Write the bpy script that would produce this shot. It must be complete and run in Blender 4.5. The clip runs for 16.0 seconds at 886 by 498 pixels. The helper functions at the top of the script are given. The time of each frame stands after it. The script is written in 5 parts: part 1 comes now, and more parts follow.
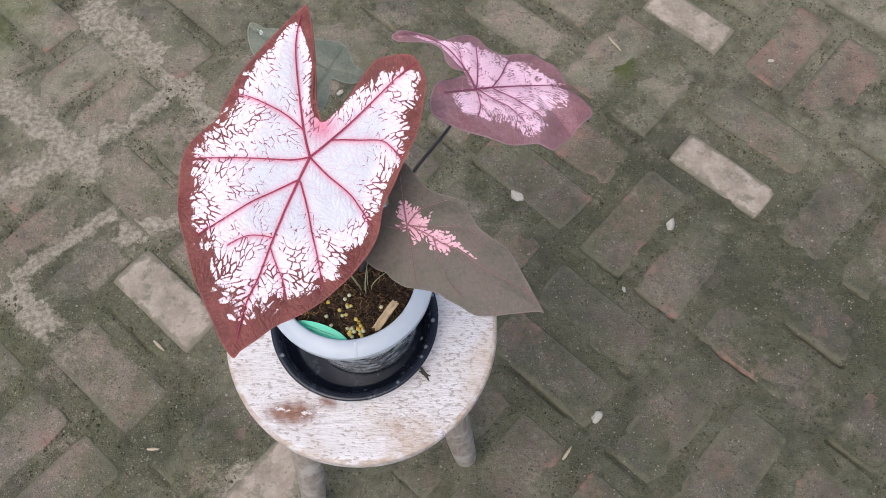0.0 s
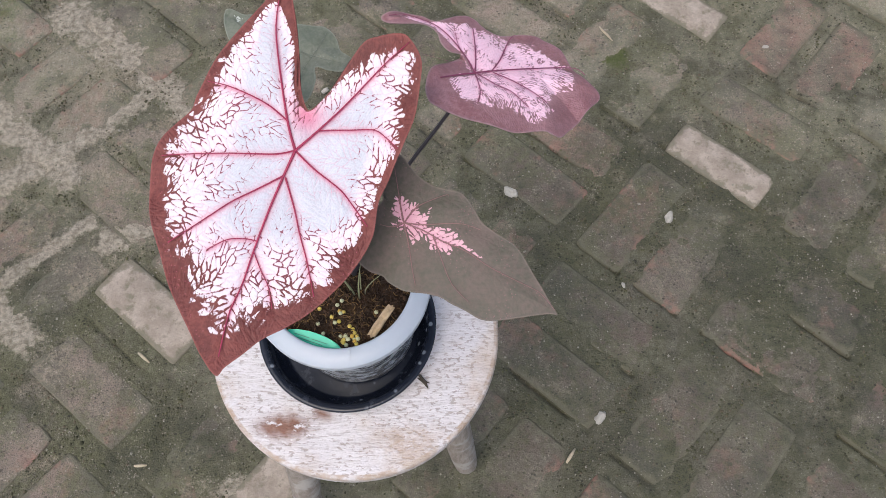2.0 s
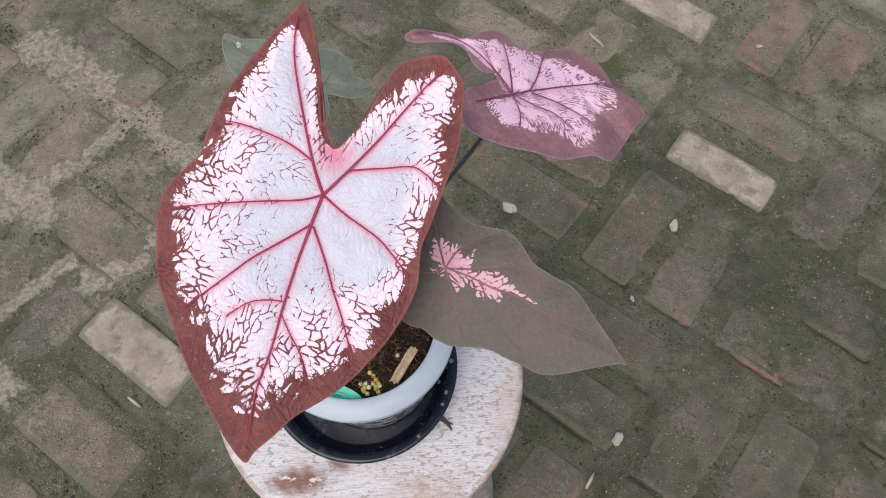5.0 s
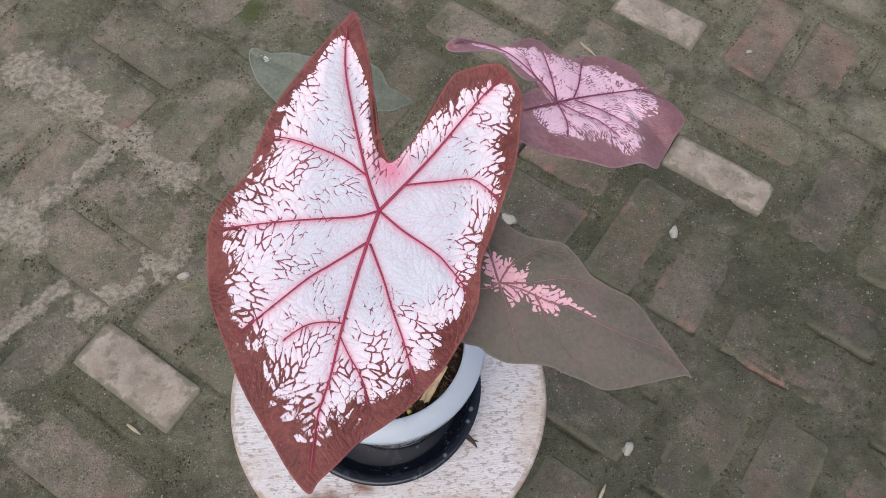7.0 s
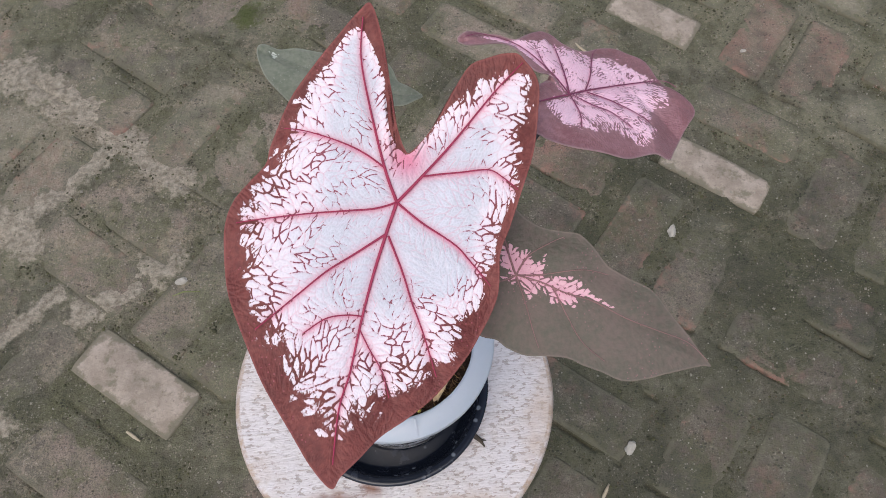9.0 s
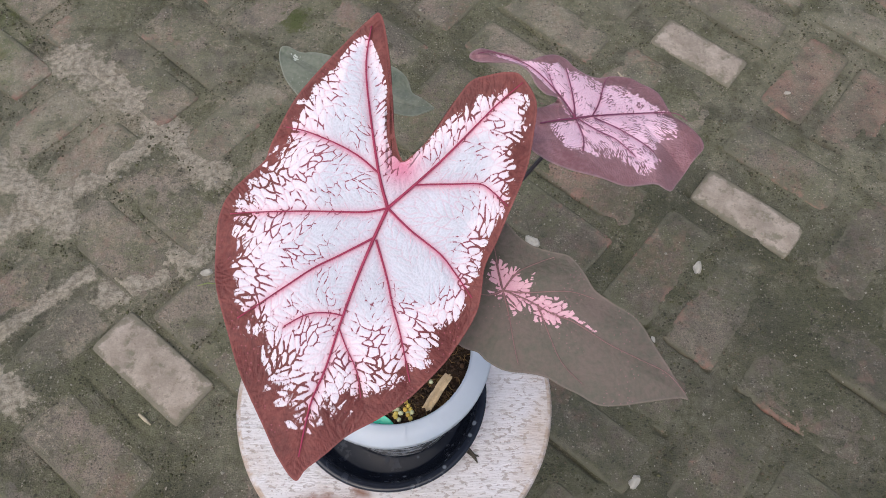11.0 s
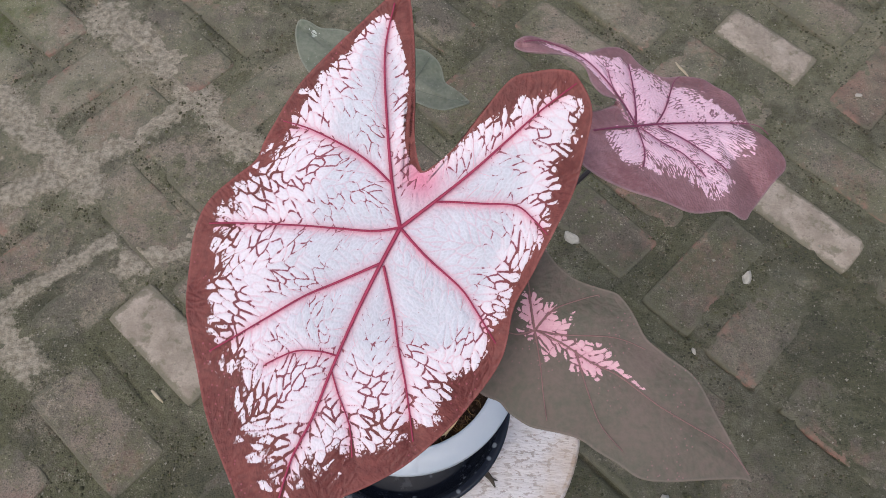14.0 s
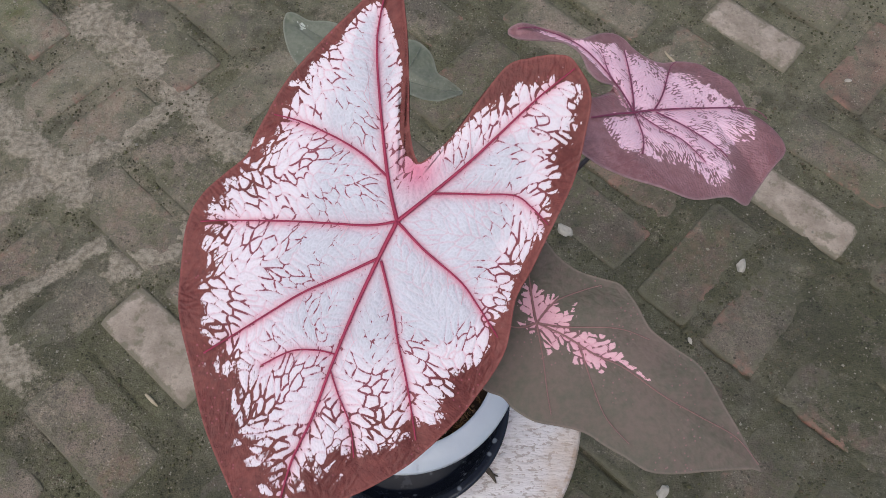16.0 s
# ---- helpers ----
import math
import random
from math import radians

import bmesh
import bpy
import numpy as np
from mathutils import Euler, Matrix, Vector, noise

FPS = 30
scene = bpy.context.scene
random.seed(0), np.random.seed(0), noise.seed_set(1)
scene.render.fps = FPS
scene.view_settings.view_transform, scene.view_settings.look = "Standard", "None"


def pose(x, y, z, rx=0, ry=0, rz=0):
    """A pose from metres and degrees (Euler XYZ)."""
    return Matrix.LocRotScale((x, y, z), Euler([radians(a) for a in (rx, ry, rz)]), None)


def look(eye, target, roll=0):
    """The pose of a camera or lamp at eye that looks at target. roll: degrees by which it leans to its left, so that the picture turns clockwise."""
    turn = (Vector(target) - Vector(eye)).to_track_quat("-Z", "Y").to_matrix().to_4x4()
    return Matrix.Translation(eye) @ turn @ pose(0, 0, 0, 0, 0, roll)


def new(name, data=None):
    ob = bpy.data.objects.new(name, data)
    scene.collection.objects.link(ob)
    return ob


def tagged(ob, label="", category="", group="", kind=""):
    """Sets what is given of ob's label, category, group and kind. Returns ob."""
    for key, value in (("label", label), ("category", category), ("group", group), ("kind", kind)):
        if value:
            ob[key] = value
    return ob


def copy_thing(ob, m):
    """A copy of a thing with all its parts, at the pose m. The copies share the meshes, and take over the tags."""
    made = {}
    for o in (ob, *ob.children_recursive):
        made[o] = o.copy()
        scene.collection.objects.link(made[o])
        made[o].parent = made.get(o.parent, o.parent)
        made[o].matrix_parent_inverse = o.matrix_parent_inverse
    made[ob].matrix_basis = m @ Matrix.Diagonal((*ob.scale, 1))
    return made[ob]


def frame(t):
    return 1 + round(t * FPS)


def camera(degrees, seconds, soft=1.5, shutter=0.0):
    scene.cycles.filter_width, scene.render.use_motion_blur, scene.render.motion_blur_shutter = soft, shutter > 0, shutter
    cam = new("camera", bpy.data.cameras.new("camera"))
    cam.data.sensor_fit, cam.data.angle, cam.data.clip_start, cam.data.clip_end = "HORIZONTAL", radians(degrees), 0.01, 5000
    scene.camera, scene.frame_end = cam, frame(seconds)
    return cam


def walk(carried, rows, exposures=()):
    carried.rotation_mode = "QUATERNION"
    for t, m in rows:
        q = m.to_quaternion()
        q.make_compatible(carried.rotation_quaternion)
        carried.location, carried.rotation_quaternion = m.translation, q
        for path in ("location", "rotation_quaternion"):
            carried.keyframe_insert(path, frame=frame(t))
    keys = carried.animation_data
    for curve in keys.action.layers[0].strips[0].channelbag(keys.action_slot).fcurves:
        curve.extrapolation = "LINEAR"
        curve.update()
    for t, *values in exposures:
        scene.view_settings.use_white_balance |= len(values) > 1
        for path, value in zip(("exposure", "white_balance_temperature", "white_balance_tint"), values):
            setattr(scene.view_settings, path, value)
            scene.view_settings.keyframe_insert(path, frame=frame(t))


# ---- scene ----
from mathutils import kdtree

cam = camera(59.4, 16.0, soft=0.9)
PATH = [
    (0, (0.056, 0.094, 1.434), (0.024, 0.857, -0.415), -1.4),
    (0.5, (0.053, 0.104, 1.423), (0.031, 0.863, -0.427), -1.1),
    (1, (0.049, 0.11, 1.408), (0.044, 0.87, -0.442), -0.7),
    (1.5, (0.048, 0.11, 1.397), (0.047, 0.871, -0.452), -0.9),
    (2, (0.047, 0.112, 1.389), (0.044, 0.875, -0.46), -1.0),
    (2.5, (0.046, 0.122, 1.382), (0.044, 0.883, -0.468), -0.9),
    (3, (0.045, 0.134, 1.372), (0.042, 0.892, -0.479), -1.2),
    (5.5, (-0.004, 0.158, 1.339), (0.064, 0.953, -0.495), 0.3),
    (6, (-0.015, 0.161, 1.336), (0.065, 0.966, -0.493), 0.7),
    (6.5, (-0.024, 0.168, 1.33), (0.075, 0.975, -0.497), 1.5),
    (7, (-0.033, 0.167, 1.329), (0.08, 0.976, -0.496), 1.9),
    (7.5, (-0.04, 0.168, 1.327), (0.086, 0.974, -0.499), 2.3),
    (8, (-0.047, 0.169, 1.323), (0.086, 0.972, -0.504), 2.4),
    (10.5, (-0.047, 0.153, 1.327), (0.084, 1.011, -0.475), 2.8),
    (11, (-0.022, 0.155, 1.329), (0.022, 1.02, -0.474), 1.8),
    (11.5, (-0.009, 0.157, 1.326), (-0.044, 1.02, -0.478), 0.9),
    (12, (0.0, 0.163, 1.322), (-0.077, 1.02, -0.483), 0.5),
    (12.5, (-0.003, 0.175, 1.31), (-0.086, 1.015, -0.503), 0.3),
    (13, (-0.003, 0.186, 1.296), (-0.079, 1.009, -0.525), 0.2),
    (13.5, (-0.008, 0.197, 1.286), (-0.075, 1.012, -0.539), -0.1),
    (14, (-0.015, 0.207, 1.274), (-0.064, 1.016, -0.554), -0.2),
    (14.5, (-0.019, 0.209, 1.267), (-0.055, 1.017, -0.562), 0.0),
    (15, (-0.02, 0.209, 1.269), (-0.051, 1.017, -0.56), 0.0),
    (15.5, (-0.019, 0.209, 1.266), (-0.048, 1.014, -0.565), -0.1),
    (16, (-0.018, 0.209, 1.266), (-0.045, 1.01, -0.566), -0.2),
]
walk(cam, [(t, look(eye, target, roll)) for t, eye, target, roll in PATH], [(0, 0.36), (3.0, 0.30), (5.5, 0.16), (8.0, 0.10), (10.5, 0.16), (12.5, 0.16), (13.0, 0.05), (13.5, 0.07), (14.0, 0.05), (14.5, -0.02), (15.0, -0.09), (16.0, -0.08)])

# ---- light ----
world = bpy.data.worlds.new("sky")
scene.world = world
world.use_nodes = True
sky = world.node_tree.nodes.new("ShaderNodeTexSky")
sky.sky_type = "NISHITA"
sky.sun_disc = False
sky.sun_elevation, sky.sun_rotation = radians(66), radians(210)
sky.air_density, sky.dust_density = 1.0, 4.0
background = world.node_tree.nodes["Background"]
background.inputs["Strength"].default_value = 0.15
world.node_tree.links.new(sky.outputs[0], background.inputs["Color"])
sun = new("sun", bpy.data.lights.new("sun", "SUN"))
sun.data.energy, sun.data.angle, sun.data.color = 1.35, radians(60), (1.0, 0.97, 0.94)
sun.matrix_world = look((-1.1, -1.9, 5.0), (0, 0, 0))


# ---- material tools ----
class Nodes:
    """A small wrapper for writing node materials."""

    def __init__(self, name):
        self.mat = bpy.data.materials.new(name)
        self.mat.use_nodes = True
        self.tree = self.mat.node_tree
        self.bsdf = self.tree.nodes["Principled BSDF"]

    def put(self, socket, value):
        if isinstance(value, bpy.types.NodeSocket):
            self.tree.links.new(value, socket)
        elif isinstance(value, (tuple, list)) and len(value) == 3 and socket.type == "RGBA":
            socket.default_value = (*value, 1)
        else:
            socket.default_value = value

    def node(self, kind, out=0, props=None, **inputs):
        n = self.tree.nodes.new("ShaderNode" + kind)
        for k, v in (props or {}).items():
            setattr(n, k, v)
        for k, v in inputs.items():
            self.put(n.inputs[int(k[1:]) if k[0] == "i" and k[1:].isdigit() else k.replace("_", " ")], v)
        return n.outputs[out]

    def math(self, op, a, b=0.0, clamp=False):
        return self.node("Math", props={"operation": op, "use_clamp": clamp}, i0=a, i1=b)

    def mix(self, f, a, b):
        n = self.tree.nodes.new("ShaderNodeMix")
        n.data_type = "RGBA"
        for socket, value in ((n.inputs[0], f), (n.inputs[6], a), (n.inputs[7], b)):
            self.put(socket, value)
        return n.outputs[2]

    def ramp(self, f, lo, hi, a=0.0, b=1.0, smooth=True):
        n = self.tree.nodes.new("ShaderNodeMapRange")
        n.interpolation_type = "SMOOTHSTEP" if smooth else "LINEAR"
        for i, v in enumerate((f, lo, hi, a, b)):
            self.put(n.inputs[i], v)
        return n.outputs[0]

    def noise(self, scale, detail=4, rough=0.55, vec=None, out=0):
        args = dict(Scale=scale, Detail=detail, Roughness=rough)
        if vec is not None:
            args["Vector"] = vec
        return self.node("TexNoise", out, **args)

    def coords(self, which="Object"):
        n = self.tree.nodes.new("ShaderNodeTexCoord")
        return n.outputs[which]

    def place(self):
        """World position."""
        return self.tree.nodes.new("ShaderNodeNewGeometry").outputs["Position"]

    def attr(self, name, out=2):
        n = self.tree.nodes.new("ShaderNodeAttribute")
        n.attribute_name = name
        return n.outputs[out]

    def scaled(self, vec, x, y, z):
        return self.node("Mapping", Vector=vec, Scale=(x, y, z))

    def bump(self, height, distance, strength=1.0):
        self.put(self.bsdf.inputs["Normal"], self.node("Bump", Height=height, Distance=distance, Strength=strength))

    def done(self, color, rough=0.6, **more):
        self.put(self.bsdf.inputs["Base Color"], color)
        self.put(self.bsdf.inputs["Roughness"], rough)
        for k, v in more.items():
            self.put(self.bsdf.inputs[k.replace("_", " ")], v)
        return self.mat


def floor_grime(n, base, moss_gain=0.0, coat=0.85):
    """Lays greenish grime, soil and lichen specks over a base colour, in world space, with shade painted in at the
    lower right.
    """
    p = n.place()
    big = n.noise(3.2, 3, 0.6, p)
    mid = n.noise(17, 5, 0.65, p)
    fine = n.noise(95, 5, 0.7, p)
    grains = n.noise(420, 3, 0.7, p)
    def round_about(x, y, near, far):
        return n.ramp(n.node("VectorMath", 1, props={"operation": "DISTANCE"}, i0=p, i1=(x, y, 0.0)), near, far, 1.0, 0.0)

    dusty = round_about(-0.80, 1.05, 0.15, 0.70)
    # shade beside the stool, painted into the floor colour as a ragged patch
    painted_shade = n.ramp(n.math("ADD", round_about(0.66, 0.20, 0.20, 1.30), n.math("MULTIPLY", n.math("SUBTRACT", n.noise(5.5, 6, 0.75, n.scaled(p, 1.0, 1.3, 1.0)), 0.5), 2.2)), 0.2, 0.95)
    corner = n.math("MAXIMUM", round_about(-1.08, 1.28, 0.10, 0.34), round_about(-1.02, 0.84, 0.04, 0.15))
    film = n.ramp(n.math("ADD", n.math("MULTIPLY", mid, 0.65), n.math("MULTIPLY", big, 0.5)), 0.36 - moss_gain, 0.66 - moss_gain)
    grey = n.mix(n.ramp(fine, 0.36, 0.64), (0.078, 0.078, 0.052), (0.225, 0.206, 0.152))
    c = n.mix(n.math("MULTIPLY", film, coat), base, grey)
    green = n.math("ADD", n.noise(5.5, 7, 0.75, n.scaled(p, 1.0, 1.1, 1.0)), n.math("MULTIPLY", fine, 0.25))
    moss = n.ramp(green, 0.54 - moss_gain, 0.68 - moss_gain)
    c = n.mix(n.math("MULTIPLY", moss, 0.85), c, n.mix(fine, (0.042, 0.051, 0.025), (0.130, 0.136, 0.070)))
    damp = n.ramp(n.noise(5.1, 5, 0.7, n.scaled(p, 1.2, 1.0, 1.0)), 0.44, 0.62)
    c = n.mix(n.math("MULTIPLY", damp, 0.62), c, (0.054, 0.056, 0.040))
    dust = n.ramp(n.math("ADD", n.noise(6.3, 6, 0.75, n.scaled(p, 1.0, 1.2, 1.7)), n.math("MULTIPLY", dusty, 0.09)), 0.55, 0.67)
    c = n.mix(n.math("MULTIPLY", dust, 0.52), c, n.mix(n.ramp(fine, 0.3, 0.7), (0.150, 0.132, 0.098), (0.37, 0.315, 0.240)))
    lush = n.ramp(n.math("ADD", corner, n.math("MULTIPLY", n.math("SUBTRACT", n.noise(24, 6, 0.8, p), 0.5), 2.2)), 0.45, 0.95)
    c = n.mix(n.math("MULTIPLY", lush, 0.88), c, n.mix(grains, (0.030, 0.042, 0.010), (0.108, 0.135, 0.038)))
    c = n.mix(n.math("MULTIPLY", n.ramp(grains, 0.46, 0.66), 0.66), c, (0.036, 0.034, 0.025))
    airy = n.math("MULTIPLY", n.ramp(n.noise(1.3, 5, 0.7, p), 0.36, 0.62, 1.0, 0.0), n.ramp(mid, 0.30, 0.62))
    c = n.mix(n.math("MULTIPLY", airy, 0.66 * (coat / 0.85) ** 2), c, n.mix(fine, (0.114, 0.117, 0.078), (0.280, 0.268, 0.192)))
    pits = n.ramp(n.noise(62, 7, 0.78, n.scaled(p, 1.0, 1.3, 1.0)), 0.58, 0.66)
    c = n.mix(n.math("MULTIPLY", pits, 0.85), c, (0.030, 0.030, 0.021))
    pale = n.math("MULTIPLY", n.ramp(n.noise(260, 3, 0.65, p), 0.59, 0.67), n.ramp(mid, 0.42, 0.60))
    c = n.mix(n.math("MULTIPLY", pale, 0.6), c, (0.34, 0.31, 0.25))
    flake = n.node("TexVoronoi", 0, Vector=p, Scale=150.0)
    flake = n.math("MULTIPLY", n.ramp(flake, 0.16, 0.30, 1.0, 0.0), n.ramp(n.noise(33, 4, 0.7, p), 0.50, 0.62))
    c = n.mix(n.math("MULTIPLY", flake, 0.55), c, (0.30, 0.275, 0.225))
    speck = n.node("TexVoronoi", 0, Vector=n.scaled(p, 1.0, 1.25, 1.0), Scale=110.0)
    speck = n.math("MULTIPLY", n.ramp(speck, 0.18, 0.34, 1.0, 0.0), n.ramp(n.noise(21, 4, 0.7, p), 0.48, 0.60))
    c = n.mix(n.math("MULTIPLY", speck, 0.75), c, (0.026, 0.026, 0.018))
    c = n.node("VectorMath", props={"operation": "MULTIPLY"}, i0=c, i1=(1.20, 1.145, 1.17))
    # the same colour, darkened for the painted shade
    shaded = n.node("VectorMath", props={"operation": "MULTIPLY"}, i0=c, i1=(0.50, 0.53, 0.53))
    c = n.mix(n.math("MULTIPLY", painted_shade, 0.56), c, shaded)
    clod = n.math("MULTIPLY", n.ramp(n.noise(44, 6, 0.8, n.scaled(p, 1.2, 1.0, 1.0)), 0.50, 0.60), painted_shade)
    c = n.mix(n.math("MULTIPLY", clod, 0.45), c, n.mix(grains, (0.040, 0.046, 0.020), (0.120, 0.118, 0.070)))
    return c, fine, grains, mid


def brick_material(name, dark, light, gain=0.0, coat=0.85):
    n = Nodes(name)
    rnd = n.node("ObjectInfo", 5)
    base = n.mix(n.noise(26, 5, 0.7, n.place()), dark, light)
    base = n.mix(n.math("MULTIPLY", rnd, 0.35), base, (0.125, 0.116, 0.090))
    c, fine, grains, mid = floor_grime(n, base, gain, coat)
    worn = n.math("MULTIPLY", n.attr("edge"), n.ramp(n.noise(6.0, 4, 0.7, n.scaled(n.place(), 1.3, 1.0, 1.0)), 0.53, 0.62))
    c = n.mix(n.math("MULTIPLY", worn, n.ramp(n.noise(60, 4, 0.7, n.place()), 0.35, 0.6)), c, n.mix(grains, (0.19, 0.096, 0.074), (0.32, 0.180, 0.142)))
    soiled = n.ramp(n.math("ADD", n.attr("edge"), n.math("MULTIPLY", n.math("SUBTRACT", n.noise(38, 5, 0.7, n.place()), 0.5), 2.2)), 0.35, 0.95)
    c = n.mix(n.math("MULTIPLY", n.math("MULTIPLY", soiled, n.math("SUBTRACT", 1.0, worn)), 0.75), c, n.mix(fine, (0.062, 0.062, 0.038), (0.170, 0.158, 0.108)))
    h = n.math("ADD", n.math("MULTIPLY", fine, 0.7), n.math("MULTIPLY", grains, 0.3))
    n.bump(h, 0.006, 0.9)
    return n.done(c, n.ramp(fine, 0.2, 0.8, 0.62, 0.90), Specular_IOR_Level=0.45)


BRICK = brick_material("worn_brick", (0.135, 0.108, 0.088), (0.265, 0.205, 0.168), -0.02, 0.60)
RED_BRICK = brick_material("red_brick", (0.165, 0.092, 0.072), (0.305, 0.170, 0.132), -0.05, 0.60)
# red-brown brick, its tone deepened to carry part of the lower-right shade
DARK_BRICK = brick_material("dark_brick", (0.074, 0.056, 0.046), (0.160, 0.112, 0.090), -0.02, 0.55)
DUSTY_BRICK = brick_material("dusty_brick", (0.200, 0.155, 0.122), (0.330, 0.272, 0.212), -0.04)


def pale_material(name, dark, light):
    n = Nodes(name)
    p = n.place()
    fine, mid = n.noise(120, 5, 0.7, p), n.noise(22, 5, 0.65, p)
    c = n.mix(n.ramp(mid, 0.3, 0.7), dark, light)
    c = n.mix(n.math("MULTIPLY", n.ramp(fine, 0.55, 0.75), 0.5), c, (0.13, 0.11, 0.085))
    c = n.mix(n.math("MULTIPLY", n.ramp(n.noise(13, 7, 0.78, p), 0.44, 0.64), 0.55), c, (0.185, 0.158, 0.126))
    soiled = n.ramp(n.math("ADD", n.attr("edge"), n.math("MULTIPLY", n.math("SUBTRACT", n.noise(30, 5, 0.7, p), 0.5), 3.2)), 0.30, 0.80)
    c = n.mix(n.math("MULTIPLY", soiled, 0.80), c, n.mix(fine, (0.080, 0.078, 0.052), (0.200, 0.180, 0.130)))
    n.bump(fine, 0.003, 0.7)
    return n.done(c, 0.88, Specular_IOR_Level=0.3)


PALE_BRICK = pale_material("pale_brick", (0.245, 0.206, 0.168), (0.385, 0.328, 0.274))


def soil_joint_material():
    n = Nodes("mossy_soil")
    p = n.place()
    base = n.mix(n.noise(33, 5, 0.7, p), (0.088, 0.082, 0.058), (0.205, 0.180, 0.134))
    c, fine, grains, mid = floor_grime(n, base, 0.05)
    crust = n.math("ADD", n.attr("crust"), n.math("MULTIPLY", n.math("SUBTRACT", n.noise(30, 6, 0.75, p), 0.5), 2.6))
    pale = n.mix(n.ramp(fine, 0.3, 0.7), (0.195, 0.172, 0.130), (0.465, 0.408, 0.328))
    c = n.mix(n.math("MULTIPLY", n.ramp(crust, 0.34, 0.78), 0.85), c, pale)
    # shade of the lower right, mixed weakly into the soil colour
    shade_tone = n.math("ADD", n.attr("shade_tone"), n.math("MULTIPLY", n.math("SUBTRACT", mid, 0.5), 1.2))
    c = n.mix(n.math("MULTIPLY", n.ramp(shade_tone, 0.3, 0.8), 0.12), c, (0.052, 0.049, 0.036))
    green = n.math("ADD", n.attr("moss"), n.math("MULTIPLY", n.math("SUBTRACT", n.noise(34, 6, 0.8, p), 0.5), 2.4))
    c = n.mix(n.math("MULTIPLY", n.ramp(green, 0.45, 0.95), 0.85), c, n.mix(grains, (0.030, 0.040, 0.008), (0.105, 0.130, 0.030)))
    n.bump(n.math("ADD", fine, grains), 0.004, 1.0)
    return n.done(c, 0.88, Specular_IOR_Level=0.35)


JOINT = soil_joint_material()


def joint_moss_material():
    n = Nodes("moss_crumbs")
    tone = n.node("NewGeometry", "Random Per Island")
    c = n.mix(n.ramp(tone, 0.15, 0.75), (0.045, 0.047, 0.026), (0.125, 0.132, 0.062))
    c = n.mix(n.ramp(tone, 0.80, 0.84), c, (0.17, 0.135, 0.095))
    return n.done(n.mix(n.noise(400, 3, 0.6, n.place()), c, (0.07, 0.065, 0.042)), 0.9, Specular_IOR_Level=0.2)


JOINT_MOSS = joint_moss_material()


def seat_material():
    """Whitewashed wood: grain along x, bare patches, rust-brown stains, worn paint."""
    n = Nodes("whitewashed_wood")
    p = n.coords()
    stretched = n.scaled(p, 1.0, 7.0, 7.0)
    grain = n.noise(34, 6, 0.7, stretched)
    fleck = n.noise(130, 3, 0.6, n.scaled(p, 1.0, 1.9, 1.0))
    blot = n.noise(9, 4, 0.6, p)
    white = n.mix(n.noise(14, 3, 0.5, stretched), (0.55, 0.525, 0.53), (0.72, 0.70, 0.72))
    c = n.mix(n.ramp(grain, 0.53, 0.74), white, (0.34, 0.295, 0.265))
    c = n.mix(n.math("MULTIPLY", n.math("MULTIPLY", n.ramp(fleck, 0.54, 0.59), n.ramp(n.noise(22, 3, 0.6, p), 0.36, 0.52)), 0.72), c, (0.30, 0.255, 0.235))
    crack = n.ramp(n.noise(16, 7, 0.75, n.scaled(p, 1.0, 14.0, 14.0)), 0.60, 0.66)
    c = n.mix(n.math("MULTIPLY", crack, 0.6), c, (0.22, 0.18, 0.15))
    c = n.mix(n.math("MULTIPLY", n.ramp(blot, 0.50, 0.72), 0.55), c, (0.50, 0.40, 0.315))
    bare = n.math("MULTIPLY", n.attr("bare"), n.ramp(n.noise(45, 4, 0.7, p), 0.30, 0.60))
    c = n.mix(n.math("MULTIPLY", bare, 0.85), c, (0.40, 0.30, 0.225))
    rust = n.math("MULTIPLY", n.attr("rust"), n.ramp(n.noise(60, 4, 0.7, n.scaled(p, 1.0, 1.8, 1.0)), 0.36, 0.44))
    c = n.mix(n.math("MULTIPLY", rust, 0.95), c, (0.20, 0.088, 0.052))
    n.bump(n.math("SUBTRACT", grain, fleck), 0.0018, 0.9)
    return n.done(c, n.ramp(grain, 0.3, 0.7, 0.55, 0.75), Specular_IOR_Level=0.4)


SEAT = seat_material()


def leg_material():
    n = Nodes("weathered_leg_wood")
    p = n.coords()
    grain = n.noise(30, 6, 0.7, n.scaled(p, 6.0, 6.0, 0.7))
    c = n.mix(n.ramp(grain, 0.35, 0.7), (0.34, 0.30, 0.265), (0.20, 0.165, 0.135))
    c = n.mix(n.math("MULTIPLY", n.ramp(n.noise(25, 4, 0.6, p), 0.5, 0.65), 0.7), c, (0.46, 0.44, 0.42))
    n.bump(grain, 0.001, 0.7)
    return n.done(c, 0.65)


LEG = leg_material()


